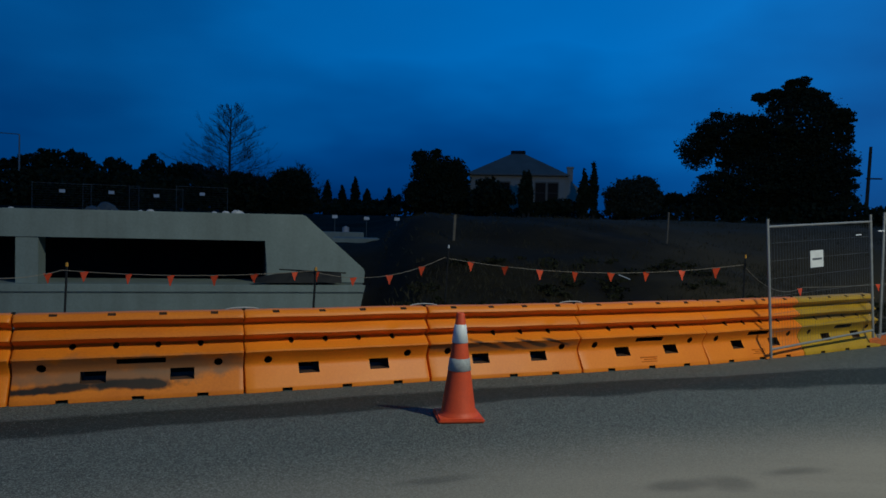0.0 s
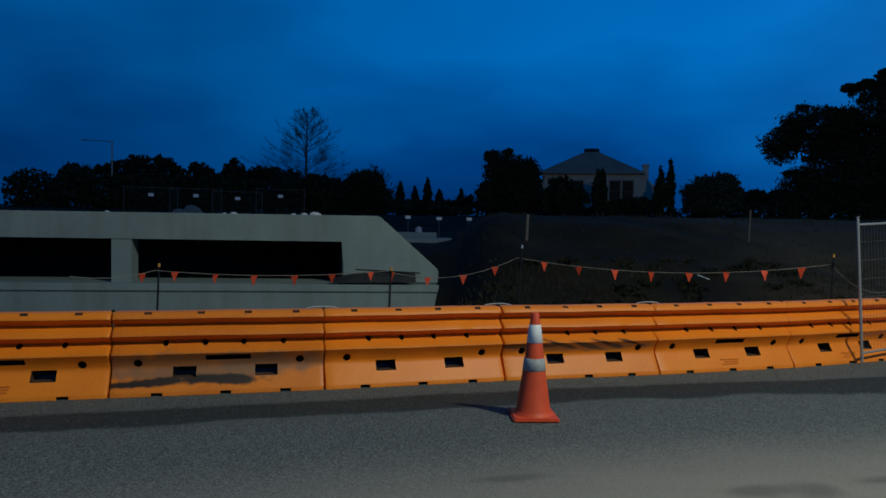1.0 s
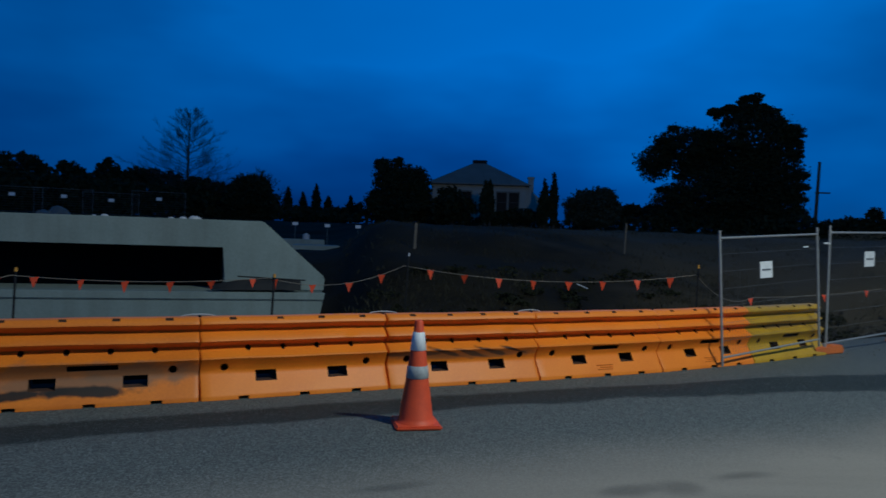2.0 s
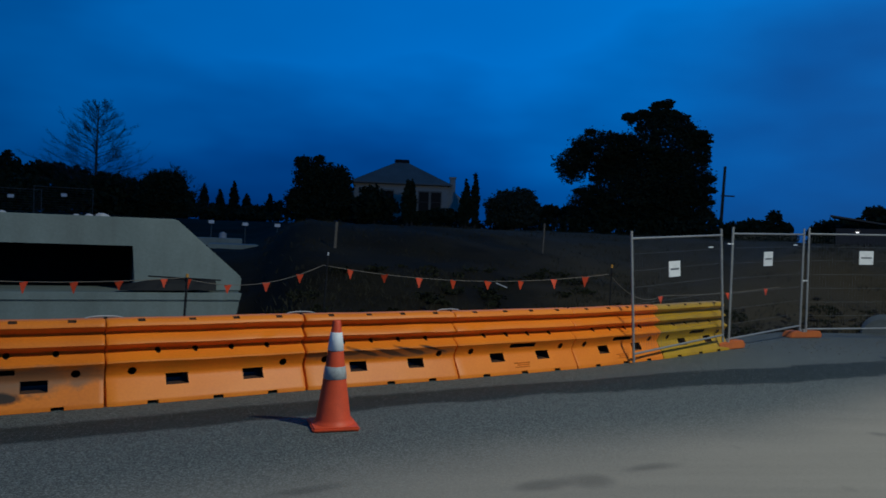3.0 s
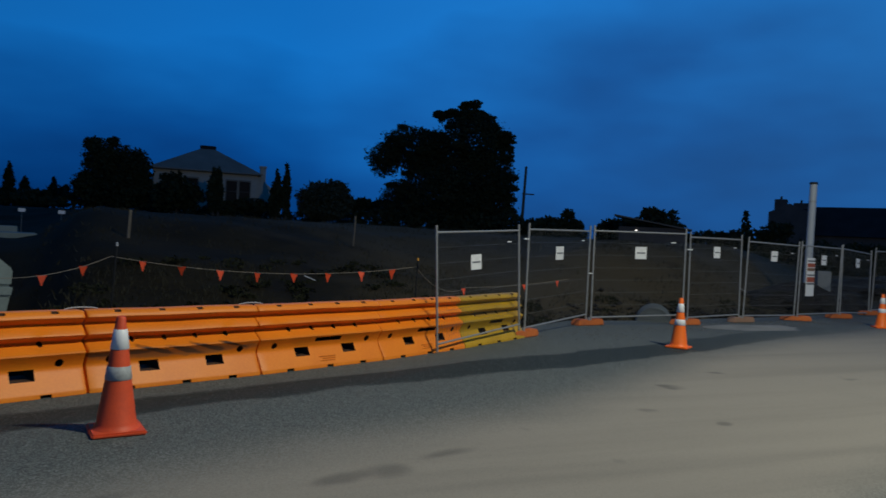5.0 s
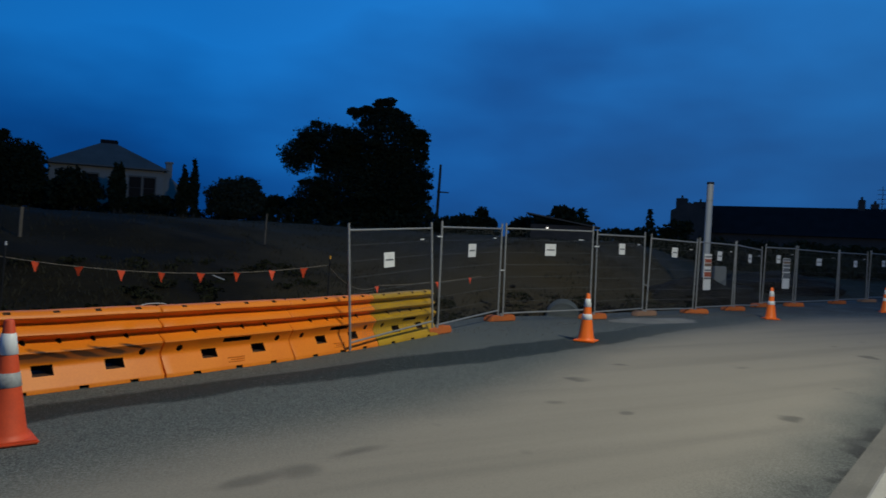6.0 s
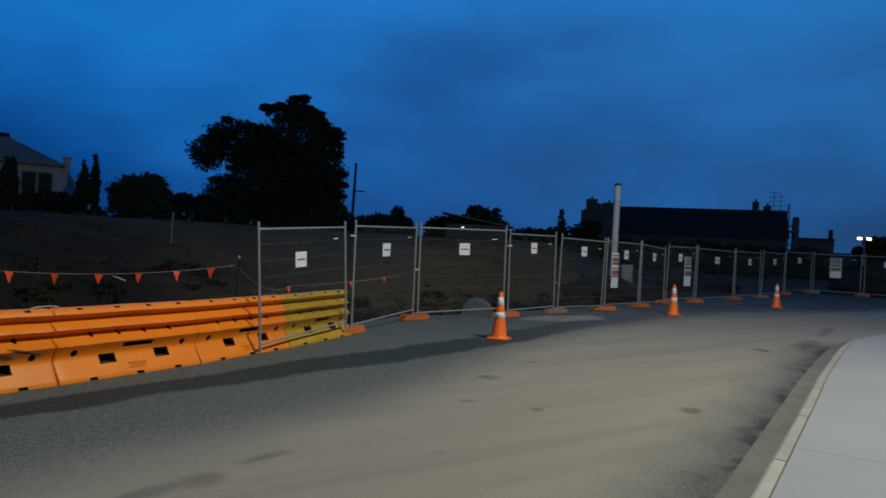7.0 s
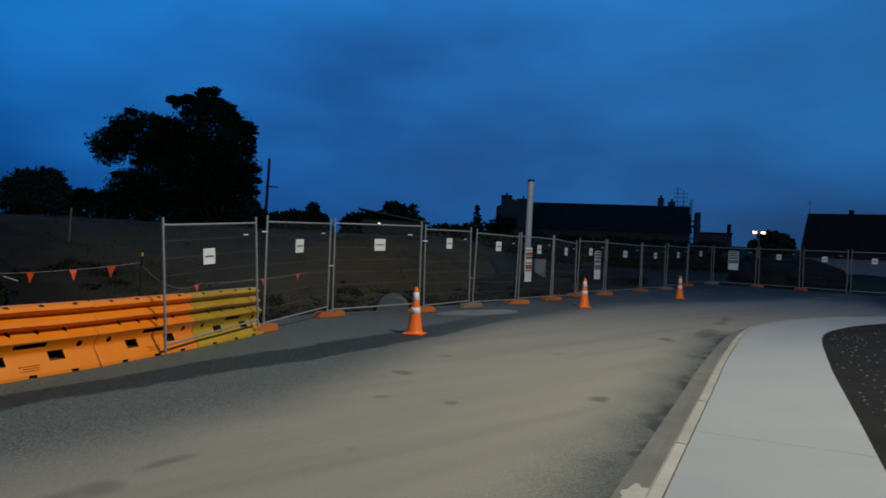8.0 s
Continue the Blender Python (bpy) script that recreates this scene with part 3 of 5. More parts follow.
def footpath():
    """Broom-finished slabs with open joints on a dark bed, kerb blocks and a dished channel."""
    whole = kerb_left[:-1] + kerb_path
    bed = solid("footpath", swept(whole, [(0.0, -0.30), (0.0, -0.012), (1.44, -0.012), (1.44, -0.30)], lambda x, y: 0.03), SOIL, Matrix(),
                "pale concrete footpath with broom-finished slabs", "footpath", kind="structure")
    step = 12
    first = min(range(len(whole)), key=lambda i: (Vector(whole[i]) - Vector((5.57, 0.94))).length) % step
    part("slab", swept(whole[:first + 1], [(0.004, -0.1), (0.004, 0.0), (1.435, 0.0), (1.435, -0.1)], lambda x, y: 0.03), FOOTPATH, bed)
    for i in range(first, len(whole) - step, step):
        run = whole[i:i + step + 1]
        a, b = Vector(run[0]), Vector(run[1])
        run[0] = tuple(a.lerp(b, 0.006))
        a, b = Vector(run[-1]), Vector(run[-2])
        run[-1] = tuple(a.lerp(b, 0.006))
        part("slab", swept(run, [(0.004, -0.1), (0.004, 0.0), (1.435, 0.0), (1.435, -0.1)], lambda x, y: 0.03), FOOTPATH, bed)
    kerb = solid("kerb", swept(whole, [(-0.37, -0.42), (-0.37, -0.084), (-0.25, -0.094), (-0.135, -0.085), (-0.135, -0.42)]), GUTTER, Matrix(),
                 "weathered concrete kerb and dished channel", "kerb", kind="structure")
    for i in range(0, len(whole) - 4, 4):
        run = [Vector(p) for p in whole[i:i + 5]]
        run[0], run[-1] = run[0].lerp(run[1], 0.02), run[-1].lerp(run[-2], 0.02)
        pale = 1.5 < run[2].x < 5.4
        part("kerb_block", swept([tuple(p) for p in run], [(-0.135, -0.3), (-0.13, -0.03), (-0.118, 0.012), (-0.095, 0.027), (-0.012, 0.024), (-0.012, -0.3)]), KERB_PALE if pale else KERB, kerb)
    patch = B()
    bmesh.ops.create_circle(patch, cap_ends=True, segments=28, radius=1.0)
    for v in patch.verts:
        n = 1 + 0.5 * noise.noise(v.co * 1.7 + Vector((4, 0, 0))) + 0.25 * noise.noise(v.co * 5 + Vector((9, 0, 0)))
        v.co = Vector((v.co.x * 0.21 * n, v.co.y * 0.10 * n, 0))
    top = bmesh.ops.extrude_face_region(patch, geom=patch.faces[:])
    bmesh.ops.translate(patch, vec=(0, 0, 0.008), verts=[v for v in top["geom"] if isinstance(v, bmesh.types.BMVert)])
    ob = part("mortar_patch", patch, KERB_PALE, kerb, "pale slap of mortar in the channel")
    ob.matrix_world = pose(3.83, 0.585, -0.094, 0, 0, 20)


footpath()


def soil_bed():
    """Planting strip beside the footpath."""
    whole = kerb_left[:-1] + kerb_path
    inner = offset_line(whole, 1.442)
    cut = [p for p in inner if -12 < p[0] < 27 and p[1] > -7]
    bm = B()
    top = [bm.verts.new((x, y, 0.02)) for x, y in cut]
    low = [bm.verts.new((x + 0.3, -30.0, 0.02)) for x, y in cut]
    for i in range(len(cut) - 1):
        bm.faces.new((top[i], low[i], low[i + 1], top[i + 1]))
    solid("planting_strip", bm, SOIL, Matrix(), "bare dark soil beside the footpath", "soil", kind="structure")


soil_bed()


# ---- plastic barriers ----
def barrier_profile():
    half = [(0.0, 0.262), (0.035, 0.258), (0.05, 0.25), (0.13, 0.196), (0.205, 0.150), (0.232, 0.133), (0.256, 0.124), (0.28, 0.126), (0.34, 0.155), (0.385, 0.188), (0.402, 0.2), (0.418, 0.195),
            (0.487, 0.082), (0.502, 0.052), (0.515, 0.054), (0.562, 0.144), (0.578, 0.162), (0.592, 0.157), (0.657, 0.058), (0.671, 0.028), (0.684, 0.03), (0.73, 0.110), (0.747, 0.128),
            (0.762, 0.124), (0.80, 0.09), (0.812, 0.06)]
    return [(-y, z) for z, y in half] + [(y, z) for z, y in half[::-1]]


def barrier_mesh(name, mat, handle):
    """A two metre unit along x from 0, its front towards -y."""
    bm = B()
    prof = barrier_profile()
    stations = [0.008, 0.014, 0.034] + [0.12 * i for i in range(1, 17)] + [1.946, 1.966, 1.972]
    rings = []
    for x in stations:
        k = 0.90 if x in (0.008, 1.972) else 0.97 if x in (0.014, 1.966) else 1.0
        ring = []
        for y, z in prof:
            dent = noise.noise(Vector((x * 3.1, y * 4.0, z * 5.0 + len(name) + handle * 9))) * 0.007
            sag = noise.noise(Vector((x * 1.7, 7.0, z * 3.0 + handle * 5))) * 0.006 if 0.1 < z < 0.82 else 0.0
            ring.append(bm.verts.new((x, y * k + math.copysign(dent, y), z * (0.995 if k < 1 else 1.0) + 0.002 + sag)))
        rings.append(ring)
    n = len(prof)
    for a, b in zip(rings, rings[1:]):
        for k in range(n):
            bm.faces.new((a[k], a[(k + 1) % n], b[(k + 1) % n], b[k]))
    bm.faces.new(rings[0])
    bm.faces.new(rings[-1][::-1])
    cut = B()
    for u in (0.657, 1.417):
        box(cut, (u - 0.107, -0.4, 0.16), (u + 0.107, 0.4, 0.265))
    for u in (0.24, 1.74):
        rod(cut, (u, -0.4, 0.312), (u, 0.1, 0.312), 0.04, n=14)
    for u in (0.48, 0.84, 1.2, 1.58):
        rod(cut, (u, -0.4, 0.497), (u, 0.05, 0.497), 0.027, n=12)
    for u in (0.42, 1.04, 1.6):
        box(cut, (u - 0.05, -0.4, -0.05), (u + 0.05, -0.1, 0.035))
    for u in (0.32, 0.8, 1.24, 1.7):
        box(cut, (u - 0.034, -0.2, 0.79), (u + 0.034, -0.065, 0.95))
    if handle:
        box(cut, (0.85, -0.4, 0.328), (1.27, 0.02, 0.384))
    me = carve(bm, cut, mat, POCKET_SHADE)
    me.name = name
    me.shade_smooth()
    me.set_sharp_from_angle(angle=radians(38))
    return me


ORANGE_LABEL = "orange water-filled plastic road barrier standing beside the road"
BARRIERS = [((-8.74, 3.20), (-6.81, 3.88), ORANGE, 0, ORANGE_LABEL),
            ((-6.81, 3.88), (-4.845, 4.565), ORANGE, 1, ORANGE_LABEL),
            ((-4.845, 4.565), (-2.885, 5.245), ORANGE_BURNT, 1, "orange plastic road barrier, burnt and sooty along its foot"),
            ((-2.885, 5.245), (-1.02, 5.985), ORANGE, 0, ORANGE_LABEL),
            ((-1.02, 5.985), (0.81, 6.625), ORANGE_SCUFFED, 0, "orange plastic road barrier with black diagonal scuff marks"),
            ((0.81, 6.625), (2.63, 7.355), ORANGE, 1, ORANGE_LABEL),
            ((2.63, 7.355), (4.35, 8.21), ORANGE, 1, ORANGE_LABEL),
            ((4.35, 8.21), (6.10, 9.22), YELLOW, 1, "dirty yellow plastic road barrier at the end of the orange row")]
barrier_meshes = {}
for (ax, ay), (bx, by), mat, handle, label in BARRIERS:
    key = (mat.name, handle)
    if key not in barrier_meshes:
        barrier_meshes[key] = barrier_mesh("body", mat, handle)
    d = Vector((bx - ax, by - ay))
    turn = math.atan2(d.y, d.x)
    back = Vector((-math.sin(turn), math.cos(turn))) * 0.25
    m = Matrix.Translation((ax + back.x, ay + back.y, -0.1)) @ Matrix.Rotation(turn, 4, "Z") @ Matrix.Diagonal((d.length / 1.98, 1, 1, 1))
    unit = thing("road_barrier", m, label, "road barrier", "row of plastic road barriers")
    body = new("body", barrier_meshes[key])
    body.parent = unit
    part("joint_pin", rod(B(), (1.978, 0, 0.70), (1.978, 0, 0.828), 0.016, n=10), BLACK, unit, "dark steel joint pin")
    if handle and mat is ORANGE:
        for u, z, w in ((1.03, 0.135, 0.13), (1.05, 0.11, 0.10), (1.02, 0.085, 0.12)):
            y = -0.2525 + (z - 0.05) * 0.565
            part("print", prism(B(), [(u - w, z - 0.007), (u + w, z - 0.007), (u + w, z + 0.007), (u - w, z + 0.007)], y - 0.0025, y + 0.006), PRINT_ORANGE, unit, "faint moulded print")
    if -3 < ax < 2:
        strap = B()
        arc = [Vector((0.0 + 0.17 * math.cos(a), 0.05, 0.808 + 0.026 * math.sin(a))) for a in np.linspace(math.pi, 0, 9)]
        for p, q in zip(arc, arc[1:]):
            rod(strap, p, q, 0.006, n=6)
        part("lifting_strap", strap, WHITE_STUFF, unit, "pale webbing strap looped over the joint")


def barrier_backing():
    """Added dark bank against the backs of the barriers, so that their slots look dark."""
    line = [(x, barrier_line(x) + 0.05) for x in np.arange(-9.0, 5.4, 0.4)]
    bm = swept(line, [(-0.48, -0.3), (-0.49, 0.12), (-0.56, 0.27), (-0.78, 0.27), (-1.0, 0.22), (-1.45, -0.3)], lambda x, y: -0.1 + 0.05 * noise.noise(Vector((x * 2.0, 0, 0))))
    solid("spoil_bank", bm, SOIL, Matrix(), "added dark bank behind the road barriers, darkening their slots", "spoil", kind="structure")


barrier_backing()


# ---- traffic cones ----
def traffic_cone(x, y, z, turn, body_mat, collar_mat, label, lean=0.0, size=1.0):
    cone = thing("traffic_cone", pose(x, y, z, 0, lean, turn) @ Matrix.Scale(size, 4), label, "traffic cone", "traffic cones along the road")
    base = B()
    box(base, (-0.195, -0.195, 0.0), (0.195, 0.195, 0.035), 0.012)
    bmesh.ops.bevel(base, geom=[e for e in base.edges if abs(e.verts[0].co.z - e.verts[1].co.z) > 0.02], offset=0.02, segments=2, affect="EDGES")
    part("base", base, body_mat, cone)

    def turned(points, n=28):
        bm = B()
        rings = [[bm.verts.new((r * math.cos(2 * math.pi * k / n), r * math.sin(2 * math.pi * k / n), h)) for k in range(n)] for r, h in points]
        for a, b in zip(rings, rings[1:]):
            for k in range(n):
                bm.faces.new((a[k], a[(k + 1) % n], b[(k + 1) % n], b[k])).smooth = True
        return bm

    def radius(h):
        return 0.142 + (0.033 - 0.142) * (h - 0.05) / 0.85

    shaft = turned([(0.175, 0.034), (0.158, 0.05), (radius(0.06) + 0.004, 0.075), (radius(0.45), 0.45), (radius(0.885), 0.885), (radius(0.9) - 0.006, 0.9), (0.012, 0.9), (0.01, 0.7)])
    part("shaft", shaft, body_mat, cone)
    for lo, hi, mat in ((0.41, 0.515, collar_mat), (0.645, 0.80, REFLECTIVE)):
        part("collar", turned([(radius(lo), lo), (radius(lo) + 0.004, lo + 0.003), (radius(hi) + 0.004, hi - 0.003), (radius(hi), hi)]), mat, cone, "white reflective collar")
    return cone


traffic_cone(-0.78, 4.15, 0.0, 8, CONE_WORN, REFLECTIVE_DIRTY, "worn red-orange traffic cone with grubby white collars")
traffic_cone(8.51, 7.85, -0.1, 30, CONE_ORANGE, REFLECTIVE, "bright orange traffic cone with two white collars")
traffic_cone(17.75, 10.12, -0.1, 55, CONE_ORANGE, REFLECTIVE, "bright orange traffic cone with two white collars")
traffic_cone(25.97, 11.04, -0.1, 40, CONE_ORANGE, REFLECTIVE, "bright orange traffic cone with two white collars")


# ---- temporary fence ----
def fence_panel():
    """A 2.4 m panel along x from 0; its front towards -y."""
    p = thing("temporary_fence", Matrix(), "galvanised steel mesh temporary fence panel with a small white sign", "fence panel", "temporary fence panels")
    for x in (0.03, 2.37):
        part("upright", rod(B(), (x, 0, 0.03), (x, 0, 2.14), 0.0185, n=10), STEEL, p)
    part("top_rail", rod(B(), (0.03, 0, 2.02), (2.37, 0, 2.02), 0.018, n=8), STEEL, p)
    part("bottom_rail", rod(B(), (0.03, 0, 0.16), (2.37, 0, 0.16), 0.018, n=8), STEEL, p)
    verts, faces = [], []

    def wire(x0, z0, x1, z1, w):
        k = len(verts)
        dx, dz = (w, 0) if x0 == x1 else (0, w)
        verts.extend([(x0 - dx, 0, z0 - dz), (x1 - dx, 0, z1 - dz), (x1, w, z1), (x0, w, z0), (x0 + dx, 0, z0 + dz), (x1 + dx, 0, z1 + dz), (x1, -w, z1), (x0, -w, z0)])
        faces.extend([(k, k + 1, k + 2, k + 3), (k + 3, k + 2, k + 5, k + 4), (k + 4, k + 5, k + 6, k + 7), (k + 7, k + 6, k + 1, k)])

    for i in range(1, 39):
        wire(i * 0.06 + 0.03, 0.16, i * 0.06 + 0.03, 2.02, 0.0013)
    for z in np.arange(0.42, 2.0, 0.27):
        wire(0.03, float(z), 2.37, float(z), 0.0021)
    me = bpy.data.meshes.new("mesh_infill")
    me.from_pydata(verts, [], faces)
    me.materials.append(WIRE)
    infill = new("mesh_infill", me)
    infill.parent = p
    sign = part("sign", box(B(), (1.03, -0.03, 1.38), (1.32, -0.024, 1.65), 0.002), SIGN_WHITE, p, "small white notice board")
    part("print", box(B(), (1.07, -0.034, 1.50), (1.28, -0.031, 1.53)), SIGN_GREY, sign)
    part("tag", box(B(), (1.95, -0.03, 1.80), (2.08, -0.022, 1.82)), SIGN_WHITE, p, "thin white tie tag")
    return p


def placed_panel(a, b, lean=0.0):
    a, b = Vector(a), Vector(b)
    d = b - a
    u = d.normalized()
    gap = 0.06
    turn = math.atan2(d.y, d.x)
    return (Matrix.Translation((a.x + u.x * gap, a.y + u.y * gap, rise((a.x + b.x) * 0.5) - 0.1)) @ Matrix.Rotation(turn, 4, "Z") @ Matrix.Rotation(radians(lean), 4, "X"), (d.length - 2 * gap) / 2.4)


fence_source = fence_panel()
sway = [-3.0, -1.6, -1.4, -0.8, 0.6, 0.3, 2.2, -0.5, 0.3, 0, 0.5, -0.4, 0, 0, 0, 0]
lean = [-2.0, 0.5, 0.8, -0.5, 1.0, 0.6, -1.0, 1.5, 0.3, -0.6, 0.9, 0.2, -0.5, 0.3, 0.6, 0.0]
for i, (a, b) in enumerate(zip(FENCE, FENCE[1:])):
    if i == 0:  # the end panel stands in front of the last barriers
        a, b = (3.56, 7.70), (5.92, 9.05)
    m, k = placed_panel(a, b, lean[i])
    m = m @ Matrix.Rotation(radians(sway[i]), 4, "Y") @ Matrix.Diagonal((k, 1, 0.905 if i == 0 else 0.99 if i == 1 else 1.04, 1))
    if i:
        copy_thing(fence_source, m)
    else:
        first = m
fence_source.matrix_world = first
panels = [o for o in scene.objects if o.name.startswith("temporary_fence")]
drop = [(-0.16, -0.04), (-0.08, 0.04), (0.0, 0.05), (0.0, 0.17), (0.0, 0.18), (0.1, 0.14), (0.0, 0.15), (-0.2, 0.12), (0.0, 0.10), (0.1, 0.08), (0.0, 0.1), (0.0, 0.12), (0.0, 0.1), (0.0, 0.12), (0.0, 0.1), (0.0, 0.1)]
for o, (dx, dz) in zip(panels, drop):
    for c in o.children:
        if c.name.startswith("sign"):
            c.location = (dx, 0, dz)
for c in [c for c in panels[12].children if c.name.startswith("sign")]:  # this panel carries the big board alone
    for k in list(c.children_recursive) + [c]:
        bpy.data.objects.remove(k)


def fence_foot(x, y, turn, mat, label):
    """A moulded block with two lobes, a waist and a socket ridge."""
    f = thing("ballast_block", pose(x, y, rise(x) - 0.1, 0, 0, turn), label, "fence foot", "feet of the temporary fence")
    bm = B()
    outline = [(-0.40, 0.0), (-0.37, 0.06), (-0.33, 0.12), (-0.13, 0.14), (-0.09, 0.10), (0.09, 0.10), (0.13, 0.14), (0.36, 0.14), (0.41, 0.07), (0.40, 0.0)]
    prism(bm, outline, -0.12, 0.12)
    bmesh.ops.bevel(bm, geom=bm.edges[:], offset=0.014, segments=2, affect="EDGES")
    part("block", bm, mat, f)
    sock = B()
    for sx in (-0.045, 0.045):
        rod(sock, (sx, 0, 0.09), (sx, 0, 0.165), 0.028, n=10)
    part("socket", sock, STEEL, f, "short steel sockets")


random.seed(4)
for i, (x, y) in enumerate(FENCE[1:15], 1):
    a, b = Vector(FENCE[i - 1]), Vector(FENCE[i + 1])
    along = math.degrees(math.atan2((b - a).y, (b - a).x))
    dusty = i in (4, 10, 12)
    fence_foot(x, y, along + random.uniform(-10, 10) - (25 if i > 4 else 0), BLOCK_DUSTY if dusty else BLOCK, "dusty brown fence foot" if dusty else "orange moulded plastic fence foot")


def clamp(x, y, z, turn):
    c = thing("pipe_clamp", pose(x, y, z, 0, 0, turn), "pale metal clamp joining two fence panels", "clamp", "fence clamps")
    part("plate", box(B(), (-0.09, -0.035, -0.014), (0.09, -0.022, 0.014), 0.004), SIGN_WHITE, c)
    part("bolt", rod(B(), (0, -0.05, 0), (0, 0.04, 0), 0.008), STEEL, c)


clamp(6.06, 9.32, 1.72, 30)
clamp(8.78, 10.95, 1.05, 15)
clamp(11.64, 10.93, 1.70, 5)


def notice_board(a, b, t, width, height, z, bars):
    """A large site sign on the fence, with unreadable lines of print."""
    a, b = Vector(a), Vector(b)
    p = a.lerp(b, t)
    turn = math.atan2((b - a).y, (b - a).x)
    s = thing("site_sign", Matrix.Translation((p.x, p.y, z)) @ Matrix.Rotation(turn, 4, "Z") @ pose(0, -0.07, 0), "tall white site sign with red and dark print", "sign", "site signs on the fence")
    part("board", box(B(), (-width / 2, -0.006, 0), (width / 2, 0.006, height), 0.003), SIGN_WHITE, s)
    for lo, hi, mat in bars:
        part("print", box(B(), (-width * 0.46, -0.0105, lo * height), (width * 0.46, -0.0085, hi * height)), mat, s)


BARS = ((0.37, 0.50, SIGN_RED), (0.53, 0.57, SIGN_GREY), (0.66, 0.74, SIGN_BROWN), (0.76, 0.86, SIGN_RED), (0.90, 0.94, SIGN_GREY), (0.30, 0.35, SIGN_GREY))
DARK_BARS = ((0.34, 0.52, SIGN_GREY), (0.56, 0.68, SIGN_GREY), (0.71, 0.80, SIGN_GREY), (0.82, 0.90, SIGN_BROWN), (0.92, 0.985, SIGN_GREY))
notice_board(FENCE[5], FENCE[6], 0.22, 0.46, 1.08, 0.58, BARS)
notice_board(FENCE[7], FENCE[8], 0.66, 0.46, 1.1, 0.55, DARK_BARS)
notice_board(FENCE[12], FENCE[13], 0.48, 0.54, 1.05, 0.95, DARK_BARS)


# ---- flag line ----
def flag_line(points, flags, sag):
    """A rope between posts with pennants."""
    line = thing("flag_line", Matrix(), "rope of small orange triangular warning flags strung between posts", "bunting", "")
    verts = []
    for (a, b), s in zip(zip(points, points[1:]), sag):
        a, b = Vector(a), Vector(b)
        for k in range(12):
            u = k / 12
            p = a.lerp(b, u)
            p.z -= s * 4 * u * (1 - u)
            verts.append(p)
    verts.append(Vector(points[-1]))
    bm = B()
    for a, b in zip(verts, verts[1:]):
        rod(bm, a, b, 0.0045, n=5)
    part("rope", bm, ROPE, line)
    total = [0.0]
    for a, b in zip(verts, verts[1:]):
        total.append(total[-1] + (b - a).length)
    for f in flags:
        k = max(i for i in range(len(total)) if total[i] <= f)
        p = verts[k].lerp(verts[min(k + 1, len(verts) - 1)], (f - total[k]) / max(1e-6, total[min(k + 1, len(total) - 1)] - total[k]))
        d = (verts[min(k + 1, len(verts) - 1)] - verts[k]).normalized()
        bm = B()
        w, h = 0.055 * random.uniform(0.85, 1.15), 0.14 * random.uniform(0.85, 1.1)
        swing = random.uniform(-0.03, 0.03)
        pts = [(-w, 0, 0.004), (w, 0, 0.004), (0.35 * w, swing * 0.5, -h * 0.6), (0.1 * w, swing, -h), (-0.1 * w, swing, -h), (-0.45 * w, swing * 0.7, -h * 0.55)]
        front = [bm.verts.new((x, y - 0.002, z)) for x, y, z in pts]
        back = [bm.verts.new((x, y + 0.002, z)) for x, y, z in pts]
        bm.faces.new(front)
        bm.faces.new(back[::-1])
        for i in range(6):
            bm.faces.new((front[i], back[i], back[(i + 1) % 6], front[(i + 1) % 6]))
        ob = part("flag", bm, FLAG, line)
        ob.matrix_local = Matrix.Translation(p) @ Matrix.Rotation(0.4 * math.atan2(d.y, d.x) + random.uniform(-0.3, 0.3), 4, "Z")


random.seed(7)
ROPE_POINTS = [(-6.45, 6.45, 0.91), (-5.88, 7.48, 0.93), (-2.82, 8.61, 0.92), (-0.86, 8.86, 1.15), (3.5, 8.41, 1.17), (5.16, 9.89, 0.75), (7.83, 10.38, 0.94)]
flag_line(ROPE_POINTS, [0.99, 1.45, 1.99, 2.52, 3.09, 3.63, 4.21, 4.53, 5.08, 5.62, 6.12, 6.90, 7.41, 7.94, 8.46, 8.99, 9.50, 10.01, 10.50, 13.09, 14.66, 15.58], [0.06, 0.07, 0.19, 0.17, 0.2, 0.04])


def marker_post(x, y, z0, z1, r, label, cap=None):
    p = thing("marker_post", pose(x, y, z0, random.uniform(-1.5, 1.5), random.uniform(0.5, 2.5), 0), label, "post", "posts of the flag line")
    part("stake", rod(B(), (0, 0, -0.3), (0, 0, z1 - z0), r, r * 0.9, 8), BLACK, p)
    if cap:
        part("cap", rod(B(), (0, 0, z1 - z0), (0, 0, z1 - z0 + 0.05), r * 1.35, r * 1.0, 10), cap, p, "bright plastic cap")


YELLOW_CAP = material("yellow_cap", (0.6, 0.28, 0.03), 0.5)
marker_post(-5.88, 7.48, -0.8, 0.98, 0.016, "thin dark steel stake holding the flag line", YELLOW_CAP)
marker_post(-2.82, 8.61, -0.8, 0.93, 0.018, "thin dark steel stake holding the flag line", YELLOW_CAP)
marker_post(-0.86, 8.86, -0.4, 1.3, 0.012, "thin dark steel stake holding the flag line", WHITE_STUFF)
marker_post(3.5, 8.41, -0.3, 1.27, 0.012, "thin dark steel stake holding the flag line", YELLOW_CAP)


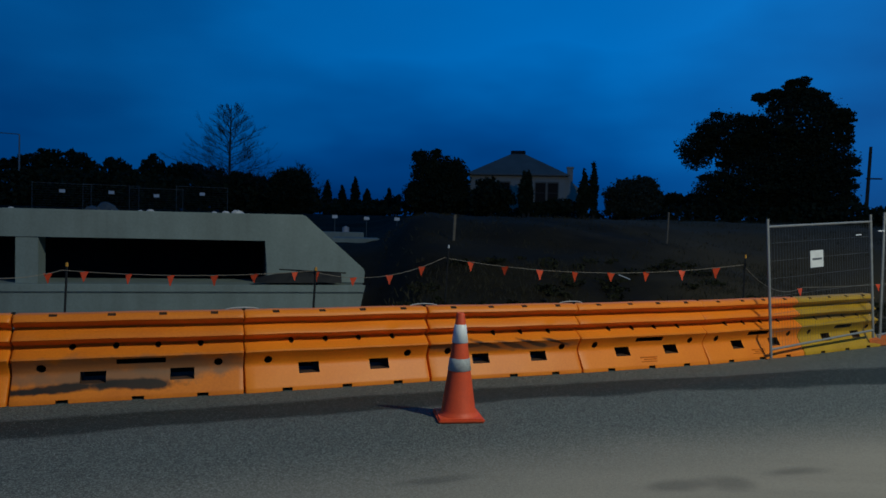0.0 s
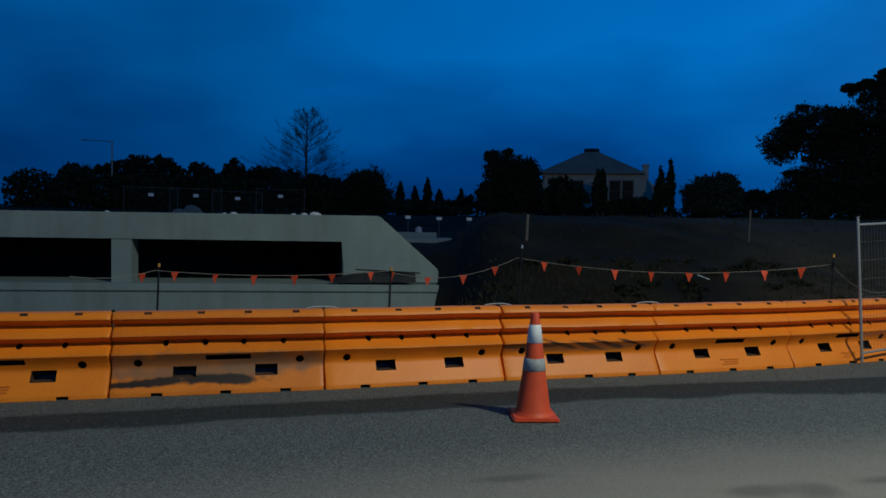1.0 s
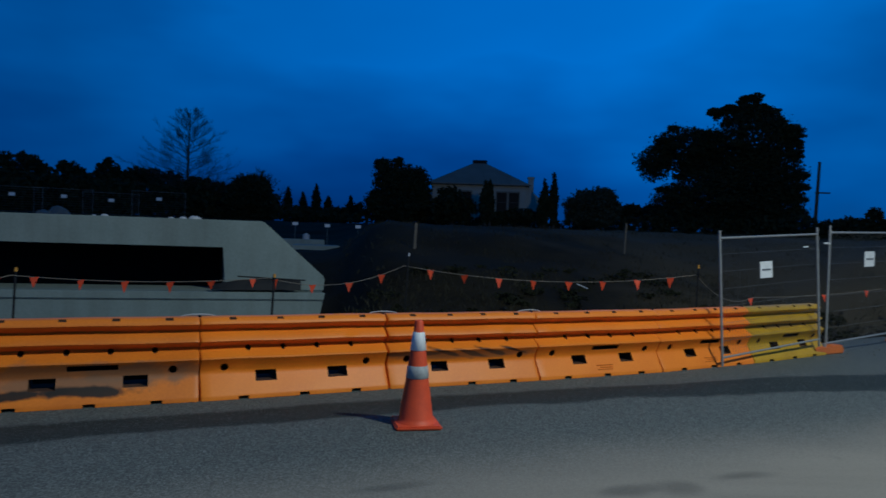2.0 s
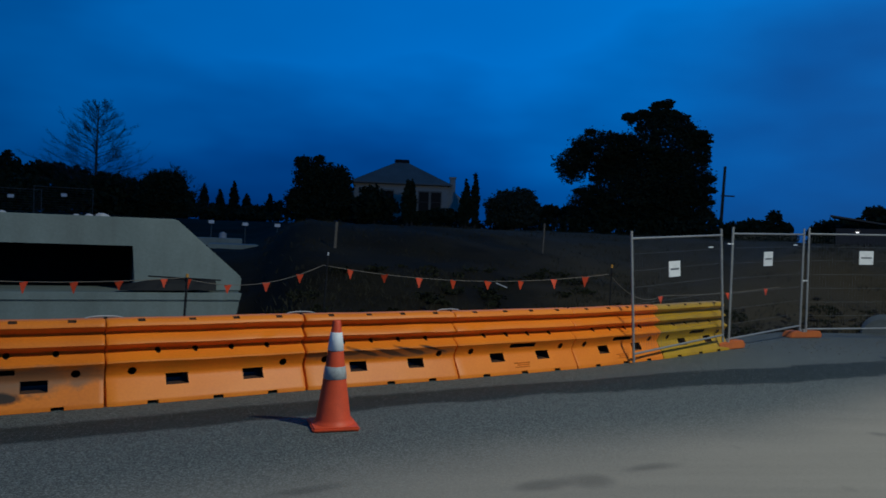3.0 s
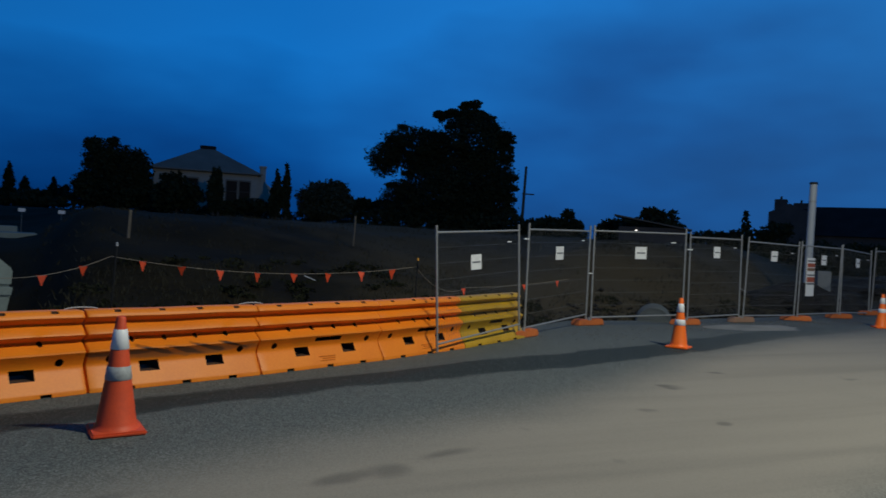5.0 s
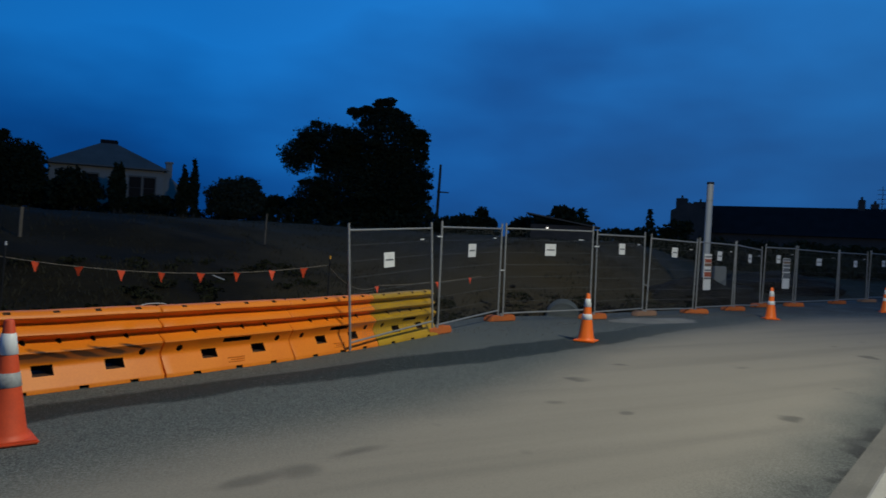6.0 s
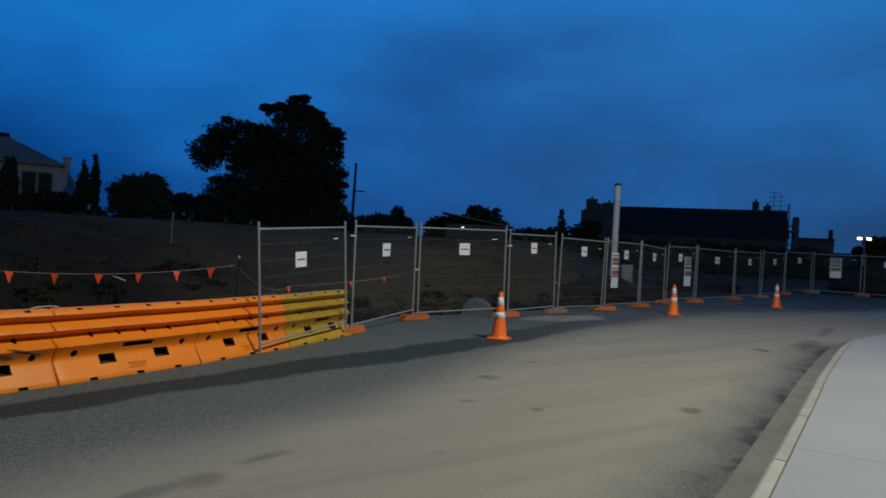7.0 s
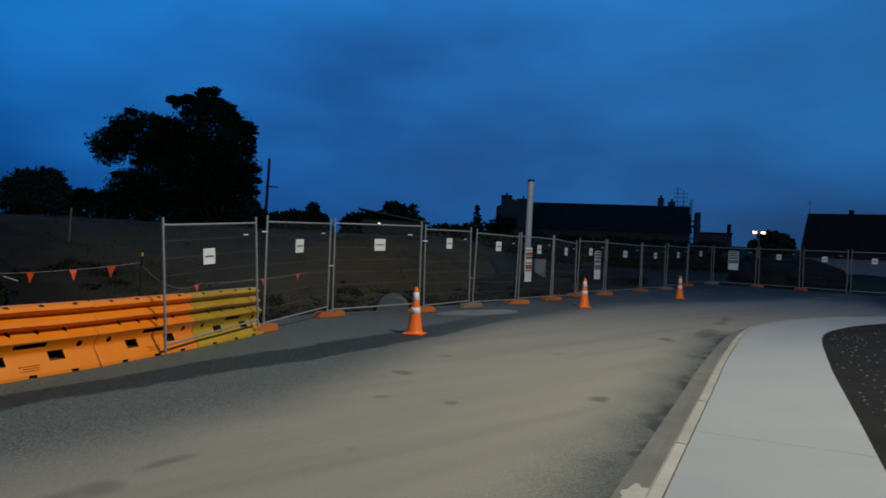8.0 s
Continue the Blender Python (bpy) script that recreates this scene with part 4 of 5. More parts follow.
# ---- concrete underpass wall ----
def underpass_wall():
    """Cast portal wall with long openings, a sloping nose and a bench at its foot; x runs along its face, 0 at the nose."""
    w = thing("underpass_wall", Matrix.Translation((-2.45, 13.10, 0)) @ Matrix.Rotation(radians(14.5), 4, "Z"), "large pale cast-concrete wall with long dark openings and a sloped end", "concrete wall", kind="structure")
    bm = B()
    # upper beam with sloped nose
    prism(bm, [(-22, 1.23), (-2.03, 1.27), (-2.03, 0.40), (-0.02, 0.36), (0.0, 0.66), (-1.28, 1.79), (-22, 1.72)], 0.0, 0.55)
    bmesh.ops.bevel(bm, geom=[e for e in bm.edges if e.calc_length() > 0.3], offset=0.03, segments=2, affect="EDGES")
    part("beam", bm, CONCRETE, w)
    for lo, hi in ((-6.58, -6.20), (-12.5, -12.0), (-18.5, -18.0)):
        part("pillar", prism(B(), [(lo, 0.30), (hi, 0.30), (hi, 1.26), (lo, 1.26)], 0.02, 0.53), CONCRETE, w)
    bm = B()
    prism(bm, [(-22, -1.5), (-0.9, -1.5), (-0.12, -0.15), (-0.03, 0.355), (-22, 0.42)], -0.22, 1.3)
    bmesh.ops.bevel(bm, geom=[e for e in bm.edges if e.calc_length() > 0.3], offset=0.025, segments=2, affect="EDGES")
    part("bench", bm, CONCRETE, w)
    lip = B()
    prism(lip, [(-22, 0.27), (-0.06, 0.20), (-0.03, 0.36), (-22, 0.425)], -0.262, -0.221)
    bmesh.ops.bevel(lip, geom=[e for e in lip.edges if e.calc_length() > 1], offset=0.02, segments=2, affect="EDGES")
    part("nosing", lip, CONCRETE, w)
    # side and back walls added, coloured dark for the shade in the openings
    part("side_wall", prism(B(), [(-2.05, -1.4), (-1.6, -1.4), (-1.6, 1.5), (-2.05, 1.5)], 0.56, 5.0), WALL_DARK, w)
    part("deck", prism(B(), [(-22, 1.55), (-1.5, 1.60), (-1.5, 1.70), (-22, 1.66)], 0.5, 9.0), CONCRETE, w)
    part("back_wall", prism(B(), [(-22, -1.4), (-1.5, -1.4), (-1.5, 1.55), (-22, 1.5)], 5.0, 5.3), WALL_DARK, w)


underpass_wall()


def sheeting(x, y, z, turn):
    """Folded black sheeting with a bundle of rods on the bench."""
    s = thing("black_sheeting", pose(x, y, z, 0, 0, turn), "heap of folded black plastic sheeting on the concrete bench", "sheeting")
    bm = B()
    n, m = 16, 6
    rows = []
    for j in range(m + 1):
        row = []
        for i in range(n + 1):
            u, v = i / n, j / m
            h = (0.08 + 0.16 * math.sin(min(1, u * 1.5) * math.pi / 2) * (1 - 0.3 * u)) * math.sin(v * math.pi) + 0.03 * noise.noise(Vector((u * 7, v * 5, 1)))
            row.append(bm.verts.new((u * 1.75 - 0.85, v * 0.34 - 0.17, max(0.0, h * 1.15))))
        rows.append(row)
    for a, b in zip(rows, rows[1:]):
        for i in range(n):
            bm.faces.new((a[i], a[i + 1], b[i + 1], b[i]))
    part("sheet", bm, BLACK, s)
    part("rod", rod(B(), (-0.35, -0.08, 0.27), (1.0, -0.02, 0.20), 0.014), BLACK, s)


sheeting(-3.80, 12.62, 0.405, 14.5)


def debris(x, y, z, turn, size):
    bm = B()
    bmesh.ops.create_icosphere(bm, subdivisions=2, radius=size)
    for v in bm.verts:
        v.co *= 1 + 0.5 * noise.noise(v.co * 9 + Vector((x, y, z)))
        v.co.x *= 1.4
        v.co.z = max(0.0, v.co.z * 0.8)
    solid("wrapped_bundle", bm, WHITE_STUFF, pose(x, y, z, 0, 0, turn), "crumpled white plastic wrap lying on the concrete wall", "rubbish", "white wraps on the wall")


for x, y, s in ((-5.45, 12.5, 0.05), (-5.22, 12.55, 0.07), (-5.0, 12.6, 0.10), (-6.62, 12.2, 0.06), (-6.8, 12.15, 0.04), (-9.0, 11.6, 0.04)):
    debris(x, y, 1.765, 14, s)


# ---- vegetation ----
def leaves(name, lobes, count, size, mat, seed, parent, body=0.55):
    """A crown of many small leaf clumps through uneven lobes (x, y, z, rx, ry, rz)."""
    rng = np.random.default_rng(seed)
    weight = np.array([l[3] * l[5] + l[3] * l[4] for l in lobes])
    # twig clusters sit near the skin of each lobe, leaves gather round them
    groups = max(12, count // 45)
    gp = rng.choice(len(lobes), groups, p=weight / weight.sum())
    G = np.array(lobes)[gp]
    gd = rng.normal(size=(groups, 3))
    gd /= np.linalg.norm(gd, axis=1)[:, None]
    grad = rng.uniform(0.25, 1.0, groups) ** 0.4
    centres = G[:, :3] + gd * G[:, 3:] * grad[:, None]
    reach = np.minimum(G[:, 3], G[:, 5]) * rng.uniform(0.12, 0.30, groups)
    own = rng.integers(0, groups, count)
    off = np.clip(rng.normal(size=(count, 3)), -1.7, 1.7) * reach[own][:, None] * np.array((0.8, 0.8, 0.5))
    c = centres[own] + off
    # the rest fills the body of the crown
    fill = rng.random(count) < body
    pick = rng.choice(len(lobes), count, p=weight / weight.sum())
    L = np.array(lobes)[pick]
    d = rng.normal(size=(count, 3))
    d /= np.linalg.norm(d, axis=1)[:, None]
    c[fill] = (L[:, :3] + d * L[:, 3:] * (rng.uniform(0.1, 1.0, count) ** 0.45 * 0.96)[:, None])[fill]
    a = rng.normal(size=(count, 3))
    a /= np.linalg.norm(a, axis=1)[:, None]
    b = np.cross(a, rng.normal(size=(count, 3)))
    b /= np.linalg.norm(b, axis=1)[:, None]
    s = (size * rng.uniform(0.5, 1.4, count))[:, None]
    v = np.concatenate([c - a * s, c + b * s * 0.6, c + a * s, c - b * s * 0.6], axis=1).reshape(-1, 3)
    f = np.arange(count * 4).reshape(-1, 4)
    me = bpy.data.meshes.new(name)
    me.from_pydata(v.tolist(), [], f.tolist())
    me.materials.append(mat)
    ob = new(name, me)
    ob.parent = parent
    return ob


def tree(name, place, turn, lobes, count, size, mat, label, category, seed, trunk=0.4, group="", body=0.55):
    t = thing(name, pose(*place, 0, 0, turn), label, category, group)
    bm = B()
    top = max(l[2] for l in lobes)
    rod(bm, (0, 0, -0.6), (0.1, 0, top * 0.5), trunk, trunk * 0.6, 10)
    rod(bm, (0.1, 0, top * 0.5), (0.0, 0.1, top * 0.95), trunk * 0.6, trunk * 0.15, 8)
    for l in lobes[:8]:
        rod(bm, (0.05, 0, top * 0.3), l[:3], trunk * 0.35, trunk * 0.08, 6)
    part("trunk", bm, BARK, t)
    leaves("crown", lobes, count, size, mat, seed, t, body)
    return t


def pads(lobes, count, seed):
    """Small flat sprays of foliage standing out from the big lobes, for a ragged, tiered outline."""
    rng = random.Random(seed)
    out = []
    for _ in range(count):
        x, y, z, rx, ry, rz = rng.choice(lobes)
        a, e = rng.uniform(0, 6.28), rng.uniform(-0.3, 1.2)
        r = rng.uniform(0.4, 0.85)
        out.append((x + rx * 0.97 * math.cos(a) * math.cos(e), y + ry * 0.97 * math.sin(a) * math.cos(e), z + rz * 0.95 * math.sin(e), r, r, r * rng.uniform(0.3, 0.6)))
    return out


BIG_CROWN = [(1.3, -0.8, 8.4, 3.1, 3.2, 3.1), (3.3, -0.22, 5.15, 2.3, 2.6, 2.83), (0.68, 0.32, 4.7, 3.79, 3.87, 3.95), (-4.76, 0.81, 7.86, 3.25, 2.77, 2.3), (-7.3, -0.24, 6.5, 1.75, 1.7, 1.75), (-2.3, 0.3, 8.3, 1.5, 1.6, 1.5), (-3.4, 0.2, 6.3, 2.0, 1.8, 1.2), (-2.04, 0.0, 3.46, 4.42, 3.63, 2.85),
             (3.6, 0.42, 2.46, 2.1, 2.1, 2.03), (-5.44, -0.58, 2.42, 2.32, 2.17, 2.03), (0.75, -0.1, 11.2, 1.05, 1.1, 1.35), (-1.95, 0.0, 10.95, 0.5, 0.6, 0.62), (-0.8, 0.1, 10.8, 0.85, 0.9, 0.85), (2.5, 0.2, 10.3, 1.25, 1.2, 1.15),
             (3.9, 0.0, 8.9, 1.15, 1.2, 1.1), (4.55, -0.1, 7.5, 0.8, 1.2, 1.0), (5.0, 0.0, 5.35, 1.0, 1.2, 0.40), (5.1, 0.1, 4.3, 1.0, 1.2, 0.36), (4.9, 0.2, 3.2, 1.1, 1.2, 0.38), (4.9, 0.0, 2.1, 1.1, 1.2, 0.45), (0.68, 0.77, 1.45, 4.63, 3.01, 1.4)]
tree("big_tree", (30.01, 60.91, 2.7), -26.2, BIG_CROWN + pads(BIG_CROWN[:16], 70, 3),
     130000, 0.115, LEAF, "huge dark spreading conifer on the rise", "tree", 1, 0.7, "", 0.7)
tree("garden_tree", (-0.68, 64.16, 2.4), -0.3, [(-1.21, -0.32, 3.93, 1.27, 1.66, 2.05), (0.52, -0.13, 3.97, 1.56, 1.63, 1.71), (0.0, 0.24, 1.86, 2.92, 2.32, 1.71), (-1.83, 0.34, 2.08, 1.36, 1.41, 1.46), (1.73, -0.18, 3.48, 1.07, 1.51, 1.95), (-0.26, 0.0, 5.94, 0.49, 0.49, 0.48), (-1.83, 0.11, 5.58, 0.68, 0.68, 0.68), (2.36, -0.22, 1.92, 0.88, 1.17, 1.46)],
     28000, 0.13, LEAF, "dense dark evergreen tree beside the villa", "tree", 2, 0.35, "garden trees")
tree("olive_tree", (16.94, 61.67, 2.5), -15.7, [(-0.1, -0.55, 2.35, 2.18, 1.7, 1.22), (0.64, -0.11, 3.12, 1.37, 1.11, 0.85), (-1.57, 0.1, 2.08, 1.18, 1.11, 1.04), (1.61, 0.25, 2.02, 1.0, 0.92, 0.85), (-0.1, -0.42, 1.09, 2.5, 1.67, 0.85), (-0.83, 0.0, 3.36, 0.82, 0.65, 0.47)],
     22000, 0.11, LEAF_OLIVE, "rounded olive-green tree on the rise", "tree", 3, 0.25, "garden trees")
tree("garden_shrub", (4.04, 61.96, 2.4), -4.5, [(-0.15, -0.38, 2.14, 1.51, 1.51, 1.52), (1.11, -0.1, 1.66, 1.18, 1.25, 1.33), (-0.91, 0.1, 1.36, 1.18, 1.18, 1.19), (5.42, 0.26, 1.24, 1.04, 0.85, 0.66), (6.69, -0.17, 1.27, 1.04, 0.89, 0.74), (3.9, 0.0, 0.96, 1.04, 0.85, 0.66)],
     5000, 0.2, LEAF, "dark shrubs in front of the villa", "shrub", 4, 0.12, "garden trees")
tree("round_tree", (-14.56, 64.8, 2.3), 11.4, [(0.1, -0.5, 2.7, 2.02, 1.8, 1.58), (-0.67, -0.14, 1.88, 1.63, 1.56, 1.48), (1.14, 0.11, 1.68, 1.35, 1.41, 1.48), (0.1, 0.6, 0.59, 2.4, 1.69, 0.98), (0.88, -0.14, 3.52, 0.86, 0.78, 0.69)],
     20000, 0.13, LEAF, "round dark evergreen tree", "tree", 5, 0.3, "garden trees")
tree("left_tree", (-35.69, 64.68, 2.3), 27.4, [(-2.32, -0.3, 3.85, 1.21, 1.32, 1.44), (-0.7, -0.09, 4.21, 1.12, 1.29, 1.45), (1.39, 0.12, 4.08, 1.47, 1.47, 1.48), (-4.17, 0.28, 3.49, 1.12, 1.15, 1.17), (0.0, -0.72, 2.42, 4.31, 2.84, 1.37), (-2.32, 0.0, 0.76, 3.02, 1.94, 0.86), (1.85, 0.43, 0.92, 2.59, 1.74, 0.9), (-6.49, -0.43, 3.1, 1.72, 1.56, 1.4), (2.55, -0.08, 3.62, 0.95, 1.02, 1.09), (-1.62, 0.04, 4.93, 0.52, 0.6, 0.68), (0.7, 0.15, 5.09, 0.6, 0.59, 0.59)],
     15000, 0.2, LEAF, "dense dark evergreen shelter belt", "trees", 6, 0.3, "shelter belt")
tree("belt_tree", (-29.06, 67.73, 2.3), 21.8, [(-2.79, -0.33, 3.99, 1.32, 1.21, 1.1), (0.51, -0.1, 4.28, 1.23, 1.23, 1.23), (-1.02, 0.35, 2.72, 4.25, 2.78, 1.32), (-2.03, 0.83, 1.05, 3.31, 2.11, 0.91), (2.03, -0.47, 1.19, 2.83, 1.88, 0.93), (3.05, 0.0, 4.02, 1.42, 1.22, 1.03), (2.03, 0.31, 3.42, 1.89, 1.46, 1.03), (0.51, -0.12, 5.27, 0.47, 0.49, 0.51), (-3.3, -0.06, 4.61, 0.66, 0.63, 0.6)],
     13000, 0.2, LEAF, "dense dark evergreen shelter belt", "trees", 7, 0.3, "shelter belt")
tree("belt_tree", (-22.08, 70.15, 2.3), 16.2, [(-1.64, -0.51, 3.59, 2.03, 1.54, 1.05), (1.64, -0.15, 3.33, 1.77, 1.36, 0.95), (-0.55, 0.34, 1.93, 4.06, 2.66, 1.27), (1.64, 0.76, 1.03, 3.04, 1.9, 0.75), (3.27, -0.34, 2.65, 2.03, 1.6, 1.18), (-2.73, 0.0, 4.38, 0.91, 0.77, 0.63)],
     11000, 0.2, LEAF, "dense dark evergreen shelter belt", "trees", 8, 0.3, "shelter belt")
tree("belt_tree", (-9.67, 82.72, 2.3), 5.8, [(-2.67, -0.62, 1.39, 2.48, 1.68, 0.87), (1.33, -0.21, 1.5, 2.48, 1.68, 0.88), (4.0, 0.13, 1.91, 1.55, 1.28, 1.0), (-5.33, 0.46, 1.65, 1.86, 1.49, 1.12), (-0.67, -0.93, 0.98, 5.58, 3.16, 0.75)],
     5000, 0.26, LEAF, "low dark hedge behind the cypress row", "hedge", 9, 0.2, "shelter belt")
tree("belt_tree", (24.83, 73.87, 2.5), -18.8, [(-0.29, -0.29, 2.48, 1.18, 0.98, 0.79), (2.01, -0.13, 2.32, 1.6, 1.3, 1.0), (-2.01, 0.11, 2.03, 1.34, 0.95, 0.57), (4.31, 0.53, 1.93, 2.14, 1.51, 0.89)],
     4000, 0.26, LEAF, "dark shrubs beside the big tree", "hedge", 10, 0.2, "shelter belt")
tree("hedge", (0.68, 66.14, 2.3), -1.4, [(-4.32, -0.5, 0.34, 2.01, 1.56, 1.1), (-0.54, -0.21, 0.33, 2.51, 1.81, 1.1), (3.24, 0.21, 0.31, 2.51, 1.78, 1.05), (7.02, 0.63, 0.29, 2.51, 1.76, 1.0), (10.8, -0.42, 0.27, 2.51, 1.75, 1.0), (14.58, 0.0, 0.24, 2.51, 1.75, 0.99), (18.37, 0.42, 0.22, 2.51, 1.74, 0.98)],
     6000, 0.2, LEAF, "dark hedge and undergrowth along the garden edge", "hedge", 21, 0.1, "shelter belt")
tree("hedge", (25.62, 60.72, 2.4), -23.0, [(-4.63, -0.54, 0.69, 2.15, 1.7, 1.25), (-1.39, -0.18, 0.96, 2.15, 1.78, 1.41), (1.85, 0.22, 0.81, 2.59, 1.98, 1.38), (5.56, 0.65, 0.77, 2.59, 1.97, 1.35), (8.8, -0.36, 0.81, 2.15, 1.78, 1.41), (12.05, 0.0, 0.67, 2.15, 1.68, 1.2)],
     7000, 0.22, LEAF, "dark hedge and undergrowth along the garden edge", "hedge", 22, 0.1, "shelter belt")
tree("round_tree", (39.87, 55.12, 2.4), -35.5, [(-0.54, -0.18, 2.08, 0.7, 0.81, 0.92), (-1.08, -0.08, 1.34, 0.9, 0.81, 0.72), (0.27, 0.06, 1.13, 0.7, 0.66, 0.61), (-2.43, 0.38, 1.27, 1.51, 1.11, 0.72), (-4.05, -0.21, 0.65, 1.26, 1.03, 0.81), (-1.35, 0.0, 0.39, 3.01, 1.86, 0.71), (-6.75, 0.42, 0.25, 2.51, 1.65, 0.8)],
     6000, 0.22, LEAF, "small dark tree behind the bank", "tree", 11, 0.2, "garden trees")
tree("round_tree", (42.62, 47.86, 2.2), -41.1, [(0.78, -0.51, 1.82, 2.04, 1.65, 1.27), (-2.09, -0.16, 1.42, 1.94, 1.41, 0.87), (2.35, 0.1, 1.36, 1.21, 1.09, 0.98), (-0.52, 0.85, 0.97, 3.4, 2.04, 0.68), (0.52, -0.19, 2.7, 1.16, 0.88, 0.59), (-3.65, 0.0, 1.09, 1.07, 0.88, 0.68), (-0.52, 0.73, 0.34, 4.37, 2.57, 0.78)],
     7000, 0.24, LEAF, "broad dark tree behind the shed", "tree", 12, 0.3, "garden trees")
tree("belt_tree", (52.7, 46.35, 1.6), -47.9, [(-2.29, -0.66, 1.56, 2.66, 1.65, 0.64), (0.57, -0.18, 1.85, 2.13, 1.44, 0.75), (0.29, 0.04, 2.99, 0.53, 0.64, 0.75), (0.29, 0.07, 3.73, 0.27, 0.4, 0.53), (2.86, -0.27, 2.23, 1.6, 1.33, 1.07), (-4.57, 0.0, 1.34, 2.13, 1.33, 0.53), (1.72, 0.97, 0.47, 5.85, 3.45, 1.06)],
     6000, 0.24, LEAF, "dark scrub and a small fir beyond the bank", "scrub", 13, 0.2, "shelter belt")
tree("scrub", (55.1, 33.29, 0.8), -57.7, [(-5.51, -0.47, 1.41, 1.86, 1.46, 1.06), (-2.0, -0.19, 1.3, 2.33, 1.69, 1.05), (1.5, 0.19, 1.46, 2.33, 1.64, 0.96), (4.51, 0.58, 1.43, 2.33, 1.59, 0.85), (7.02, -0.31, 1.43, 1.86, 1.3, 0.74), (9.52, 0.0, 1.53, 1.86, 1.3, 0.73), (-3.01, 0.62, -0.04, 3.73, 2.35, 0.97), (3.01, -1.05, 0.25, 4.19, 2.57, 0.95), (8.02, -0.31, 0.38, 3.73, 2.28, 0.83)],
     15000, 0.17, LEAF, "dark scrub in front of the old building", "scrub", 14, 0.15, "shelter belt")
tree("round_tree", (57.68, 18.86, 0.8), -70.3, [(-0.2, -0.23, 2.41, 0.91, 0.79, 0.67), (0.61, -0.07, 2.26, 0.83, 0.75, 0.67), (-1.02, 0.06, 1.75, 0.76, 0.67, 0.59), (0.2, 0.38, 1.48, 1.51, 1.09, 0.66)],
     4000, 0.2, LEAF, "dark round tree beside the floodlight", "tree", 15, 0.2, "garden trees")
tree("scrub", (60.68, 22.26, 0.4), -68.4, [(-1.78, -0.52, 0.52, 2.07, 1.45, 0.82), (1.34, -0.21, 0.44, 2.48, 1.69, 0.89), (4.45, 0.14, 0.6, 1.66, 1.27, 0.87), (-5.34, 0.62, -0.17, 2.48, 1.66, 0.84), (-9.8, -0.41, -0.68, 2.48, 1.62, 0.76), (-13.8, 0.0, -1.17, 2.07, 1.37, 0.67)],
     8000, 0.18, LEAF, "low dark scrub behind the fence", "scrub", 16, 0.1, "shelter belt")


tree("hedge", (-27.0, 62.0, 1.6), 24.0, [(-16.0 + 3.0 * k, 0.3 * (k % 2), 2.1 + 0.25 * math.sin(k * 1.9), 2.2, 1.6, 2.1 + 0.2 * math.cos(k * 2.3)) for k in range(11)],
     24000, 0.2, LEAF, "dark hedge and undergrowth behind the yard fence", "hedge", 23, 0.1, "shelter belt")


def bare_tree(x, y, z, height, seed, limbs=64, wide=1.0):
    """A leafless tree: a straight stem with many fine upturned limbs."""
    rng = random.Random(seed)
    t = thing("bare_tree", pose(x, y, z), "tall leafless deciduous tree with fine twigs", "tree")
    bm = B()
    rod(bm, (0, 0, -0.5), (0, 0, height * 0.55), 0.18, 0.10, 8)
    rod(bm, (0, 0, height * 0.55), (0.1, 0, height), 0.10, 0.02, 6)
    part("trunk", bm, BARK, t)
    verts, faces = [], []

    def twig(a, b, r0, r1):
        d = (b - a).normalized()
        u = d.orthogonal().normalized()
        w = d.cross(u)
        k = len(verts)
        for p, r in ((a, r0), (b, r1)):
            for q in range(3):
                an = q * 2.094
                verts.append(p + u * (r * math.cos(an)) + w * (r * math.sin(an)))
        for q in range(3):
            faces.append((k + q, k + (q + 1) % 3, k + 3 + (q + 1) % 3, k + 3 + q))

    def grow(a, d, length, r, level):
        b = a + d * length
        twig(a, b, r, r * 0.55)
        if level == 0:
            return
        for _ in range(5 if level > 1 else 7):
            k = rng.uniform(0.25, 1.0)
            nd = (d + Vector((rng.uniform(-1, 1), rng.uniform(-1, 1), rng.uniform(-0.15, 0.8))) * 0.75).normalized()
            grow(a.lerp(b, k), nd, length * rng.uniform(0.35, 0.6), r * 0.5, level - 1)

    for i in range(limbs):
        u = i / limbs
        h = height * (0.17 + 0.79 * u)
        an = i * 2.4
        reach = wide * height * (0.36 * (1 - u) ** 0.7 + 0.05) * rng.uniform(0.75, 1.1)
        grow(Vector((0, 0, h)), Vector((math.cos(an), math.sin(an), 0.12 + 0.7 * u)).normalized(), reach, 0.028, 3)
    me = bpy.data.meshes.new("crown")
    me.from_pydata([tuple(v) for v in verts], [], faces)
    me.materials.append(BARK)
    ob = new("crown", me)
    ob.parent = t


bare_tree(-20.4, 65.4, 2.6, 9.9, 3)
bare_tree(-14.3, 68.5, 2.4, 5.0, 8, 26, 1.3)


def cypress(x, y, z, height, width, seed):
    lobes = []
    for k in range(9):
        u = k / 8
        r = width * (0.55 + 0.9 * u * (1 - u) * 2 - 0.5 * u ** 3)
        lobes.append((0.05 * math.sin(k * 2.1), 0.05 * math.cos(k * 1.7), height * (0.1 + 0.84 * u), max(0.14, r * 0.62), max(0.14, r * 0.62), height * 0.11))
    tree("cypress", (x, y, z), 0, lobes, 1800, 0.16, LEAF, "slender dark cypress tree", "tree", seed, 0.12, "cypress trees", 0.97)


